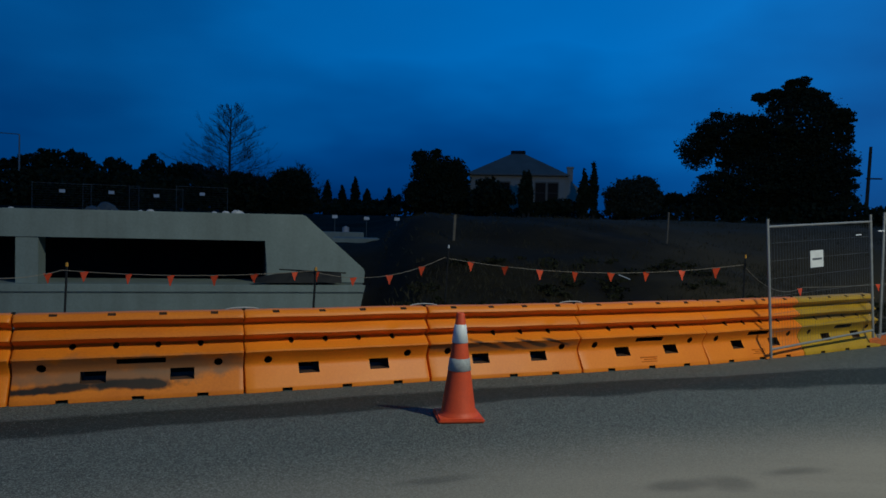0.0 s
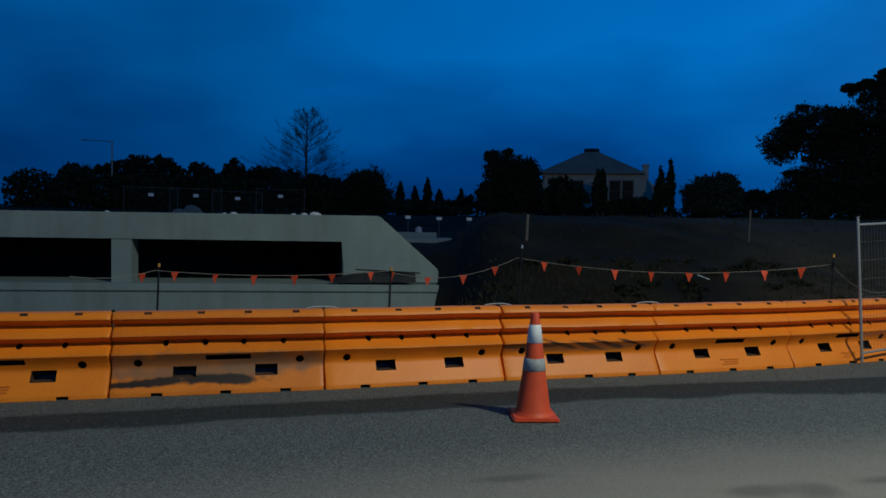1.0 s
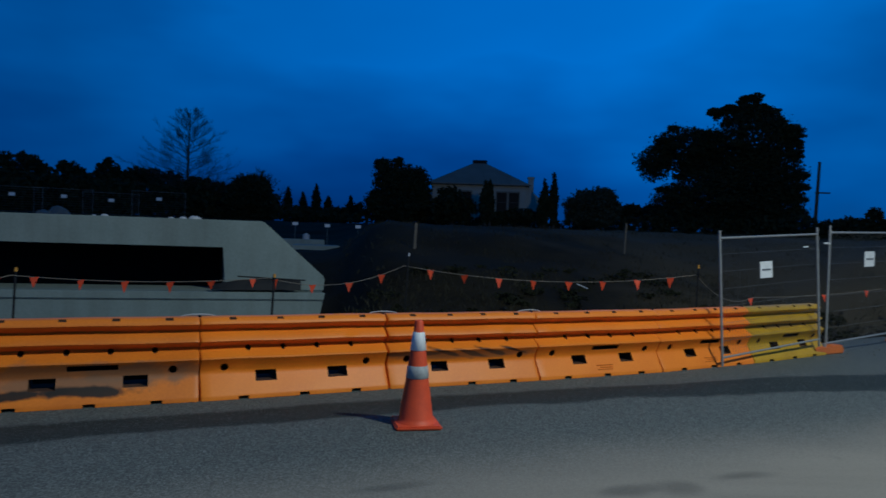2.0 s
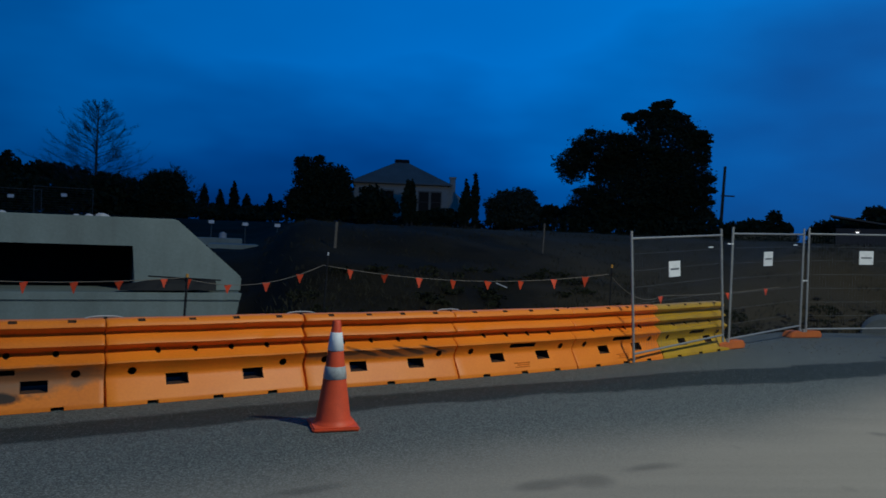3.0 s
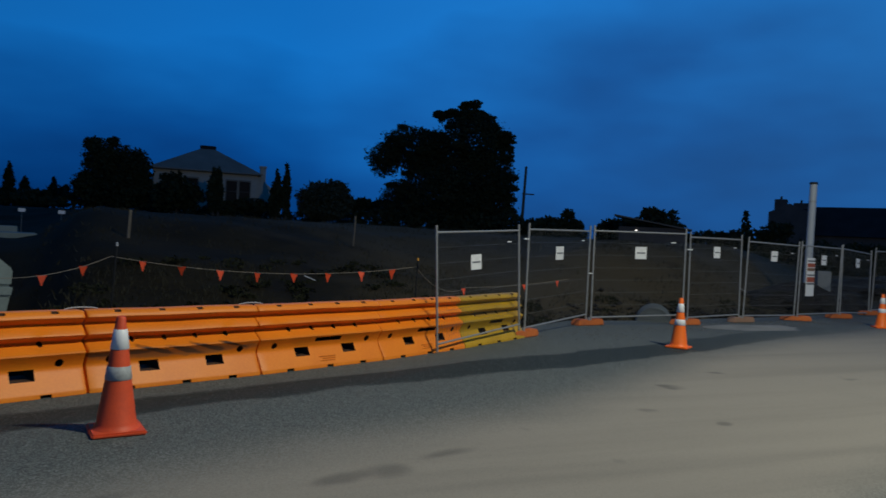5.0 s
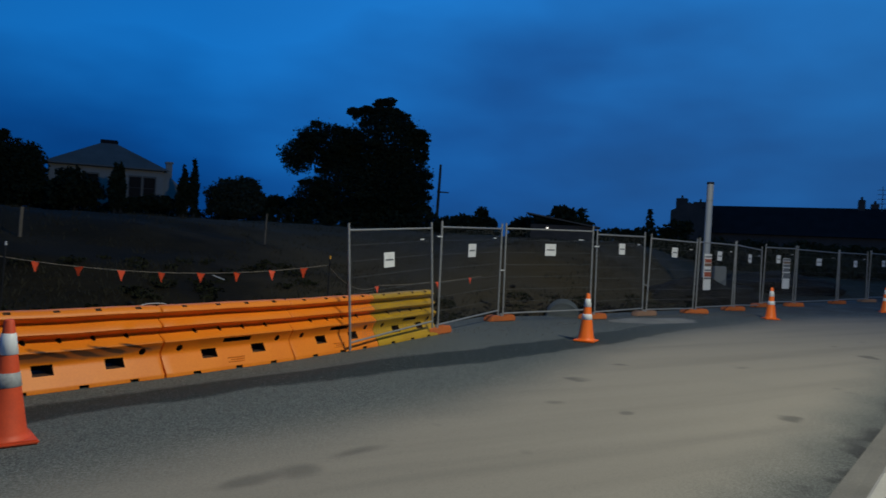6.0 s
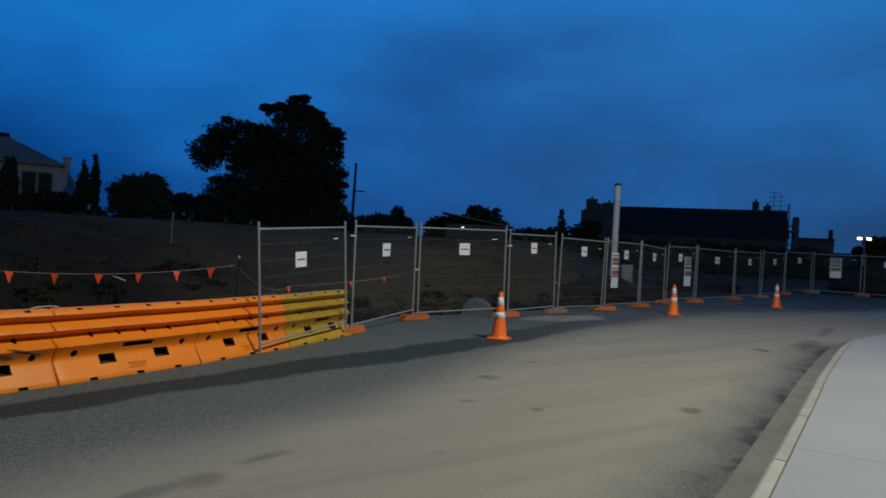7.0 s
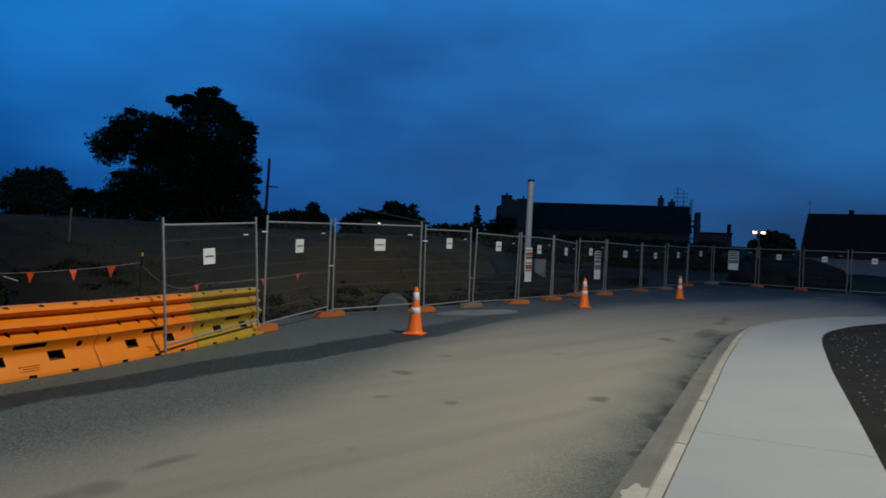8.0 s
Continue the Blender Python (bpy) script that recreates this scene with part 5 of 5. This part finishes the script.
cypress(-14.12, 85.19, 3.24, 3.59, 0.98, 30)
cypress(-12.34, 85.43, 3.29, 2.97, 0.91, 31)
cypress(-10.79, 85.62, 3.33, 4.02, 1.05, 32)
cypress(-9.32, 85.77, 3.37, 2.64, 0.98, 33)
cypress(-6.62, 85.99, 3.44, 2.65, 0.63, 34)
cypress(6.74, 59.68, 2.8, 3.73, 0.98, 35)
cypress(7.17, 59.62, 2.81, 3.62, 0.69, 36)
cypress(12.02, 59.8, 2.68, 4.14, 0.9, 37)
cypress(12.8, 59.63, 2.7, 4.66, 0.75, 38)
cypress(11.69, 59.87, 2.68, 2.41, 0.6, 39)


def rough_grass():
    """Tufts of dry grass on the bank behind the barriers."""
    rng = random.Random(11)
    verts, faces = [], []
    tries = 0
    while len(faces) < 26000 and tries < 9000:
        tries += 1
        x = rng.uniform(-3, 24)
        d = rng.uniform(0.9, 9.0) if rng.random() < 0.65 else rng.uniform(9, 26)
        y = far_edge(x) + d
        if noise.noise(Vector((x * 0.4, y * 0.4, 5))) < -0.12:
            continue
        z = ground_z(x, y)
        for _ in range(5):
            an, h = rng.uniform(0, 6.28), rng.uniform(0.04, 0.15)
            px, py = x + rng.uniform(-0.2, 0.2), y + rng.uniform(-0.2, 0.2)
            dx, dy = math.cos(an) * 0.012, math.sin(an) * 0.012
            lx, ly = rng.uniform(-0.12, 0.12), rng.uniform(-0.12, 0.12)
            k = len(verts)
            verts.extend([(px - dx, py - dy, z - 0.04), (px + dx, py + dy, z - 0.04), (px + lx, py + ly, z + h)])
            faces.append((k, k + 1, k + 2))
    me = bpy.data.meshes.new("rough_grass")
    me.from_pydata(verts, [], faces)
    me.materials.append(BLADE)
    tagged(new("rough_grass", me), "sparse dry grass tufts on the earth bank", "grass", kind="stuff")


rough_grass()


def weeds():
    """Low leafy weeds at the foot of the bank."""
    rng = random.Random(21)
    spots = []
    for _ in range(120):
        x = rng.uniform(-2.2, 8.5) if rng.random() < 0.75 else rng.uniform(6.5, 20)
        y = far_edge(x) + rng.uniform(1.1, 3.2 if x > 6.5 else 9.5)
        r = rng.uniform(0.08, 0.2)
        spots.append((x, y, ground_z(x, y) + r * 0.2, r * 2.0, r * 2.0, r * rng.uniform(0.5, 0.9)))
    ob = leaves("weeds", spots, 16000, 0.04, WEED, 5, None, 0.6)
    tagged(ob, "low leafy weeds at the foot of the bank", "weeds", kind="stuff")


weeds()


def rubble(name, spots, count, lo, hi, mat, label, seed):
    rng = random.Random(seed)
    verts, faces = [], []
    for _ in range(count):
        cx, cy, sx, sy = spots[rng.randrange(len(spots))]
        x, y = cx + rng.gauss(0, sx), cy + rng.gauss(0, sy)
        inside = y < far_edge(x) + 0.7
        if inside and hi > 0.1:
            continue
        z = road_z(x, y) if inside else ground_z(x, y)
        s = rng.uniform(lo, hi)
        k = len(verts)
        for dx, dy, dz in ((1, 0, 0), (-1, 0.2, 0), (0, 1, 0), (0.1, -1, 0), (0.2, 0.1, 0.9), (0, 0, -0.6)):
            verts.append((x + dx * s * rng.uniform(0.7, 1.2), y + dy * s * rng.uniform(0.7, 1.2), z + s * 0.3 + dz * s * rng.uniform(0.5, 1)))
        for a, b, c in ((0, 2, 4), (2, 1, 4), (1, 3, 4), (3, 0, 4), (2, 0, 5), (1, 2, 5), (3, 1, 5), (0, 3, 5)):
            faces.append((k + a, k + b, k + c))
    me = bpy.data.meshes.new(name)
    me.from_pydata(verts, [], faces)
    me.materials.append(mat)
    tagged(new(name, me), label, "gravel", kind="stuff")


rubble("gravel", [(10.5, 10.2, 1.2, 0.35), (14.2, 10.8, 0.9, 0.3), (17.0, 11.2, 1.2, 0.3), (8.0, 9.6, 0.8, 0.4)], 700, 0.008, 0.022, GRAVEL, "loose gravel spilt along the fence", 5)
rubble("earth_clods", [(9.5, 12.8, 2.0, 0.7), (5.0, 11.5, 2.0, 0.8), (0.5, 9.5, 2.0, 0.6), (14.0, 13.2, 2.0, 0.6)], 700, 0.03, 0.12, SOIL, "clods of earth at the foot of the bank", 6)


def soil_stones():
    """Small pale stones and crumbs lying on the soil beside the footpath."""
    rng = random.Random(31)
    edge = [p for p in offset_line(kerb_left[:-1] + kerb_path, 1.442) if 2.0 < p[0] < 20.0]
    verts, faces = [], []
    for _ in range(260):
        ex, ey = edge[rng.randrange(len(edge))]
        x, y, r = ex + rng.uniform(-0.3, 0.3) + 0.1, ey - 0.14 - abs(rng.gauss(0, 0.55)), rng.uniform(0.006, 0.022)
        k = len(verts)
        for dx, dy, dz in ((1, 0, 0), (-1, 0.2, 0), (0, 1, 0), (0.1, -1, 0), (0.2, 0.1, 0.9), (0, 0, -0.6)):
            verts.append((x + dx * r * rng.uniform(0.7, 1.2), y + dy * r * rng.uniform(0.7, 1.2), 0.02 + r * 0.3 + dz * r))
        for a, b, c in ((0, 2, 4), (2, 1, 4), (1, 3, 4), (3, 0, 4), (2, 0, 5), (1, 2, 5), (3, 1, 5), (0, 3, 5)):
            faces.append((k + a, k + b, k + c))
    me = bpy.data.meshes.new("soil_stones")
    me.from_pydata(verts, [], faces)
    me.materials.append(GRAVEL)
    tagged(new("soil_stones", me), "small stones scattered on the soil beside the footpath", "gravel", kind="stuff")


soil_stones()


def pipe_end(x, y, z, turn, r):
    """A ribbed pipe end, half buried."""
    p = thing("culvert_pipe", pose(x, y, z, 0, 0, turn), "pale ribbed pipe end half buried behind the fence", "pipe")
    bm = B()
    n = 36
    rings = []
    prof = []
    for k in range(24):
        prof.append((k * 0.05, r + (0.02 if k % 2 else -0.01)))
    for yy, rr in prof + [(1.15, r - 0.05), (0.0, r - 0.05)]:
        rings.append([bm.verts.new((rr * math.cos(2 * math.pi * i / n), yy, rr * math.sin(2 * math.pi * i / n))) for i in range(n)])
    for a, b in zip(rings, rings[1:] + rings[:1]):
        for i in range(n):
            bm.faces.new((a[i], a[(i + 1) % n], b[(i + 1) % n], b[i]))
    part("shell", bm, PIPE, p)
    part("end_cap", rod(B(), (0, 0.012, 0), (0, 0.06, 0), r - 0.035, n=36), PIPE, p, "pale end cap")


pipe_end(11.35, 11.68, -0.20, -41.7, 0.43)


def pale_pole(x, y, z, height, r):
    p = thing("tall_post", pose(x, y, z, 0, 0.6, 0), "tall thick pale grey painted post with a dark cap", "pole")
    part("shaft", rod(B(), (0, 0, -0.5), (0, 0, height), r, r * 0.92, 20), POLE_PAINT, p)
    part("cap", rod(B(), (0, 0, height), (0, 0, height + 0.07), r * 1.12, r * 0.98, 20), BLACK, p, "dark cap")
    part("strap", rod(B(), (0, 0, height * 0.86), (0, 0, height * 0.86 + 0.03), r * 1.04, n=20), STEEL, p)


pale_pole(21.0, 14.9, -0.2, 4.42, 0.125)


# ---- house on the rise ----
def house():
    """Single-storey villa: cream rendered walls, hipped iron roof with a capped crown, lower wing with a curved roof edge."""
    h = thing("villa", Matrix.Translation((7.0, 67.7, 2.4)) @ Matrix.Rotation(radians(-8), 4, "Z"), "cream rendered villa with a low hipped iron roof", "house")
    wall = part("wall", box(B(), (-4.6, 0, -0.5), (4.7, 8.0, 4.45)), RENDER_WALL, h)
    bm = B()
    lo = [bm.verts.new(p) for p in ((-5.0, -0.45, 4.45), (5.1, -0.45, 4.45), (5.1, 8.45, 4.45), (-5.0, 8.45, 4.45))]
    hi = [bm.verts.new(p) for p in ((-0.6, 3.4, 6.85), (0.6, 3.4, 6.85), (0.6, 4.6, 6.85), (-0.6, 4.6, 6.85))]
    bm.faces.new(lo[::-1])
    bm.faces.new(hi)
    for i in range(4):
        bm.faces.new((lo[i], lo[(i + 1) % 4], hi[(i + 1) % 4], hi[i]))
    roof = part("roof", bm, ROOF_IRON, h, "weathered corrugated iron roof")
    part("crown", box(B(), (-0.75, 3.3, 6.82), (0.75, 4.7, 7.15), 0.05), ROOF_DARK, roof)
    part("gutter", box(B(), (-5.06, -0.55, 4.34), (5.16, -0.44, 4.46), 0.02), TRIM, roof)
    wing = part("wing", prism(B(), [(4.7, -0.5), (7.0, -0.5), (7.0, 3.0), (6.4, 3.1), (5.9, 3.35), (5.4, 3.8), (5.1, 4.3), (4.7, 4.3)], 0.3, 6.0), RENDER_WALL, h)
    part("chimney", box(B(), (4.95, 1.2, 3.8), (5.5, 2.0, 5.2), 0.03), RENDER_WALL, h)
    part("chimney_cap", box(B(), (4.87, 1.1, 5.2), (5.58, 2.1, 5.38), 0.03), RENDER_WALL, h)
    for x in (-1.15, 2.35, 3.55):
        win = part("window", box(B(), (x - 0.48, -0.05, 1.75), (x + 0.48, 0.02, 3.65)), WINDOW_DARK, h, "tall dark sash window")
        for lo_, hi_ in (((x - 0.56, -0.09, 1.6), (x + 0.56, -0.02, 1.72)), ((x - 0.56, -0.09, 3.67), (x + 0.56, -0.02, 3.79)), ((x - 0.57, -0.09, 1.73), (x - 0.49, -0.02, 3.66)), ((x + 0.49, -0.09, 1.73), (x + 0.57, -0.02, 3.66))):
            part("frame", box(B(), lo_, hi_), TRIM, win)
        part("meeting_rail", box(B(), (x - 0.48, -0.07, 2.66), (x + 0.48, -0.052, 2.72)), WALL_DARK, win)


house()


def field_post(x, y, z, height, half):
    solid("timber_post", box(B(), (-half, -0.03, -0.4), (half, 0.03, height), 0.008), TIMBER, pose(x, y, z, 0, 2, 10), "weathered timber stake on the bank", "post", "stakes on the bank")


field_post(-0.45, 18.16, 1.32, 0.64, 0.035)
field_post(6.53, 20.94, 1.63, 0.62, 0.022)


# ---- yard beyond the wall ----
def site_light(x, y, z):
    p = thing("light_column", pose(x, y, z), "slim galvanised light column with a long arm", "lamp post")
    part("column", rod(B(), (0, 0, -0.5), (0, 0, 6.1), 0.08, 0.06), STEEL, p)
    part("arm", rod(B(), (0, 0, 6.1), (-2.6, 0, 6.25), 0.04), STEEL, p)
    part("head", box(B(), (-2.9, -0.1, 6.18), (-2.2, 0.1, 6.28), 0.03), STEEL, p)


site_light(-36.2, 58.7, 2.4)


def yard_panel(x, y, z, turn):
    p = thing("yard_fence", pose(x, y, z, 0, 0, turn), "distant mesh fence panel with a small white sign", "fence panel", "distant yard fence")
    for u in (-1.75, 1.75):
        part("upright", rod(B(), (u, 0, -2.2), (u, 0, 0.55), 0.015, n=6), WIRE, p)
    part("top_rail", rod(B(), (-1.75, 0, 0.5), (1.75, 0, 0.5), 0.011, n=6), WIRE, p)
    for k in range(1, 12):
        part("wire", rod(B(), (-1.75, 0, 0.5 - k * 0.16), (1.75, 0, 0.5 - k * 0.16), 0.004, n=4), WIRE, p)
    part("sign", box(B(), (-0.18, -0.05, -0.11), (0.18, -0.03, 0.11)), SIGN_WHITE, p, "small white notice board")


yard_panel(-25.99, 46.05, 3.36, 26.8)
yard_panel(-23.3, 47.36, 3.38, 23.5)
yard_panel(-20.64, 48.48, 3.26, 20.4)
yard_panel(-17.76, 49.51, 3.5, 17.2)


def tank(x, y, z, r, h):
    t = thing("water_tank", pose(x, y, z), "small pale plastic tank standing in the yard", "tank", "pale tanks in the yard")
    part("body", rod(B(), (0, 0, -0.3), (0, 0, h), r, r * 0.95, 16), WHITE_STUFF, t)
    part("lid", rod(B(), (0, 0, h), (0, 0, h + 0.06), r * 0.5, r * 0.4, 12), WHITE_STUFF, t)


for x, y, z, r, h in ((-5.95, 37.9, 1.15, 0.20, 0.28), (-1.35, 38.2, 1.75, 0.2, 0.4)):
    tank(x, y, z, r, h)


def yard_sign(x, y, z):
    p = thing("yard_sign", pose(x, y, z), "small white notice on a thin stake in the yard", "sign", "small signs in the yard")
    part("stake", rod(B(), (0, 0, -1.6), (0, 0, 0.1), 0.016, n=6), WIRE, p)
    part("board", box(B(), (-0.15, -0.03, -0.08), (0.15, -0.018, 0.09), 0.003), SIGN_WHITE, p)


for x, y, z in ((-6.55, 37.8, 2.0), (-4.8, 38.0, 1.95), (-3.1, 38.1, 1.95)):
    yard_sign(x, y, z)


def concrete_slab(x, y, z, turn, w, d, h):
    solid("concrete_pad", box(B(), (-w / 2, -d / 2, -0.5), (w / 2, d / 2, h), 0.03), CONCRETE, pose(x, y, z, 0, 0, turn), "low concrete pad in the yard", "concrete pad", "yard pads")


concrete_slab(-4.2, 32.0, 0.72, 5, 3.2, 2.2, 0.25)
concrete_slab(-5.8, 34.5, 1.0, 5, 2.4, 1.2, 0.2)


# ---- buildings beyond the bend ----
def manor():
    """A long dark building under repair: slate roof, chimneys, gabled end and scaffold."""
    m = Matrix.Translation((72.6, 45.45, -0.35)) @ Matrix.Rotation(radians(-59), 4, "Z")
    h = thing("manor", m, "long dark old building with slate roof, chimneys and scaffolding", "building")
    part("wall", box(B(), (-11.0, 0, -1), (11.5, 9, 4.6)), WALL_DARK, h)
    bm = B()
    prism(bm, [(0.0, 0.0), (10.0, 0.0), (6.2, 3.35), (3.8, 3.35)], -11.2, 11.7)
    bmesh.ops.transform(bm, matrix=Matrix.Rotation(radians(-90), 4, "Z"), verts=bm.verts)
    bmesh.ops.transform(bm, matrix=Matrix.Translation((0, 9.5, 4.6)), verts=bm.verts)
    roof = part("roof", bm, ROOF_DARK, h)
    for x, y, w, z in ((-10.6, 2, 1.3, 8.7), (-8.6, 3, 1.6, 8.35), (8.3, 3, 0.7, 8.9), (9.6, 3.4, 0.8, 8.5)):
        ch = part("chimney", box(B(), (x - w / 2, y, 4), (x + w / 2, y + 0.9, z), 0.05), WALL_DARK, h)
        part("pot", rod(B(), (x, y + 0.4, z), (x, y + 0.4, z + 0.35), 0.14, 0.11), WALL_DARK, ch)
    part("gable", prism(B(), [(-11.3, -1), (-7.0, -1), (-7.0, 7.0), (-9.2, 8.0), (-11.3, 7.0)], -1.2, 2.0), WALL_DARK, h)
    sc = thing("scaffold", m, "bare steel scaffold against the end of the old building", "scaffold")
    for x in (11.6, 12.15, 12.6):
        for y in (0.2, 2.0):
            part("standard", rod(B(), (x, y, -1), (x, y, 8.6 if x < 12 else 6.9), 0.06, n=6), WIRE, sc)
    for z in (2.0, 4.0, 5.4, 6.1):
        part("ledger", rod(B(), (11.6, 0.2, z), (12.6, 0.2, z), 0.06, n=6), WIRE, sc)
        part("ledger", rod(B(), (11.6, 2.0, z), (12.6, 2.0, z), 0.06, n=6), WIRE, sc)
    part("board", box(B(), (11.55, 0, 5.4), (12.7, 2.2, 5.55)), TIMBER, sc)
    part("tower", box(B(), (12.1, 0.1, -1), (12.62, 1.6, 7.1), 0.03), WALL_DARK, sc, "dark wrapped hoist tower")
    for x, z in ((10.2, 10.4), (10.9, 9.9)):
        part("mast", rod(B(), (x, 3, 6), (x, 3, z), 0.05, 0.03, 6), WIRE, sc)
        for k in range(4):
            part("bar", rod(B(), (x - 0.5, 3, z - 0.4 - k * 0.5), (x + 0.5, 3, z - 0.4 - k * 0.5), 0.03, n=5), WIRE, sc)
    low = thing("low_extension", m, "low flat-roofed dark extension", "building")
    part("wall", box(B(), (12.7, 1, -1), (16.3, 7, 4.65)), WALL_DARK, low)
    part("parapet", box(B(), (12.66, 0.9, 4.65), (16.4, 7.1, 4.85), 0.05), ROOF_DARK, low)
    part("vent", box(B(), (15.9, 2, 4.8), (16.3, 2.4, 5.9)), ROOF_DARK, low)


manor()


def barn():
    """Dark gabled shed with a pale wall below."""
    m = Matrix.Translation((70.9, 20.5, 0.0)) @ Matrix.Rotation(radians(-75), 4, "Z")
    b = thing("barn", m, "dark-roofed shed with a pale lower wall", "building")
    part("roof", prism(B(), [(-0.55, 2.02), (19.0, 2.02), (19.0, 6.1), (0.06, 6.1)], 0.0, 6.0), ROOF_DARK, b)
    part("wall", box(B(), (0.0, 0.4, -1), (18.6, 5.6, 2.02)), WALL_PALE, b)
    part("vent", box(B(), (3.4, 2, 6.0), (3.85, 2.4, 6.6)), ROOF_DARK, b)
    aerial = rod(B(), (0.15, 0.6, 5.9), (0.15, 0.6, 7.3), 0.03, n=6)
    for z, w in ((7.25, 0.16), (7.1, 0.2), (6.95, 0.13)):
        rod(aerial, (0.15 - w, 0.6, z), (0.15 + w, 0.6, z + 0.08), 0.022, n=5)
    part("aerial", aerial, WIRE, b, "thin rooftop aerial")


barn()


def flood_lamp(x, y, z, height):
    p = thing("flood_lamp", pose(x, y, z, 0, 0, -60), "lit floodlight with two bright heads on a pole", "floodlight")
    part("pole", rod(B(), (0, 0, -1), (0, 0, height), 0.07, 0.05, 8), WIRE, p)
    part("crossbar", rod(B(), (-0.5, 0, height), (0.5, 0, height), 0.035, n=6), WIRE, p)
    for u in (-0.33, 0.27):
        head = part("head", box(B(), (u - 0.17, -0.08, height - 0.02), (u + 0.17, 0.14, height + 0.22), 0.03), WIRE, p)
        part("lens", box(B(), (u - 0.14, -0.095, height + 0.01), (u + 0.14, -0.083, height + 0.19)), FLOOD, head, "glowing lens")


flood_lamp(55.5, 19.1, 0.4, 3.15)


def site_shed(x, y, z, turn):
    s = thing("site_shed", pose(x, y, z, 0, 0, turn), "low timber shed with a sloping roof and a small lit lamp", "shed")
    part("wall", box(B(), (-2.6, 0, -1), (2.6, 3, 1.3)), WALL_DARK, s)
    part("roof", prism(B(), [(-3.0, 2.15), (3.1, 1.15), (3.1, 1.27), (-3.0, 2.27)], -0.3, 3.3), TIMBER, s)
    part("lamp", box(B(), (-1.3, -0.08, 0.98), (-1.12, -0.02, 1.05)), SHED_LIGHT, s, "small lit lamp")


site_shed(38.9, 43.0, 2.2, -42)


def power_pole(x, y, z, height):
    p = thing("power_pole", pose(x, y, z, 0, 1.5, -25), "dark timber power pole beside the big tree", "power pole")
    part("pole", rod(B(), (0, 0, -0.5), (0, 0, height), 0.16, 0.12, 10), BARK, p)
    part("crossarm", box(B(), (-0.2, -0.06, height - 2.75), (1.0, 0.06, height - 2.63)), BARK, p)


power_pole(35.6, 57.8, 2.8, 6.4)


def hills():
    """Low distant ridges that close the horizon."""
    bm = B()
    ring = []
    for k in range(181):
        a = 2 * math.pi * k / 180
        h = 14 + 9 * noise.noise(Vector((math.cos(a) * 3, math.sin(a) * 3, 2))) + 4 * noise.noise(Vector((math.cos(a) * 11, math.sin(a) * 11, 4)))
        c, s = math.cos(a), math.sin(a)
        ring.append([bm.verts.new((c * 900, s * 900, -5)), bm.verts.new((c * 1000, s * 1000, h)), bm.verts.new((c * 1200, s * 1200, -5))])
    for a, b in zip(ring, ring[1:]):
        for k in range(2):
            bm.faces.new((a[k], b[k], b[k + 1], a[k + 1]))
    solid("backdrop_hills", bm, LEAF, Matrix(), "low dark wooded hills on the horizon", "hills", kind="structure")


hills()


def heap(name, x, y, z, rx, ry, h, mat, label, category, seed):
    """A loose rounded heap of earth."""
    bm = B()
    bmesh.ops.create_icosphere(bm, subdivisions=4, radius=1)
    for v in bm.verts:
        n = noise.noise(v.co * 2.3 + Vector((seed, 0, 0))) * 0.22 + noise.noise(v.co * 7 + Vector((seed, 3, 0))) * 0.07
        v.co = Vector((v.co.x * rx * (1 + n), v.co.y * ry * (1 + n), max(-0.3, v.co.z * h * (1 + n))))
    solid(name, bm, mat, pose(x, y, z), label, category, "earth heaps")


heap("earth_mound", 46.5, 13.9, 0.0, 2.6, 3.6, 1.75, SOIL, "mound of dark loose earth beside the shed", "earth mound", 3)
heap("concrete_spill", 13.3, 10.35, -0.17, 1.9, 0.75, 0.105, SPILL, "spill of pale set concrete beside the fence feet", "concrete spill", 5)
heap("earth_mound", 33.0, 20.0, 0.0, 5.0, 2.5, 0.9, SOIL, "low mound of dark loose earth behind the fence", "earth mound", 8)


def cabinet(x, y, z, turn):
    c = thing("service_cabinet", pose(x, y, z, 0, 0, turn), "pale grey service cabinet behind the fence", "cabinet")
    part("body", box(B(), (-0.21, -0.16, -0.25), (0.21, 0.16, 0.62), 0.02), CABINET_GREY, c)
    part("door", box(B(), (-0.17, -0.182, 0.05), (0.17, -0.163, 0.57), 0.006), CABINET_GREY, c)


heap("earth_mound", 21.3, 15.2, -0.1, 2.6, 1.7, 0.85, SOIL, "low mound of dark earth round the foot of the post", "earth mound", 12)
# heap form stands in for a sloping blue-grey thing of unknown kind
heap("gravel_heap", -15.3, 28.9, 0.35, 1.3, 1.1, 1.85, PIPE, "pale blue-grey sloping shape in the yard behind the concrete wall", "gravel heap", 15)
cabinet(21.35, 14.55, 0.62, -40)


def litter(x, y, z, turn):
    bm = B()
    box(bm, (-0.13, -0.015, -0.006), (0.13, 0.015, 0.006), 0.004)
    solid("plastic_strip", bm, WHITE_STUFF, pose(x, y, z, 25, 20, turn), "scrap of white plastic strip on the bank", "rubbish", "scraps on the bank")


litter(3.05, 13.12, 0.64, -20)
litter(12.03, 9.62, 0.85, 10)
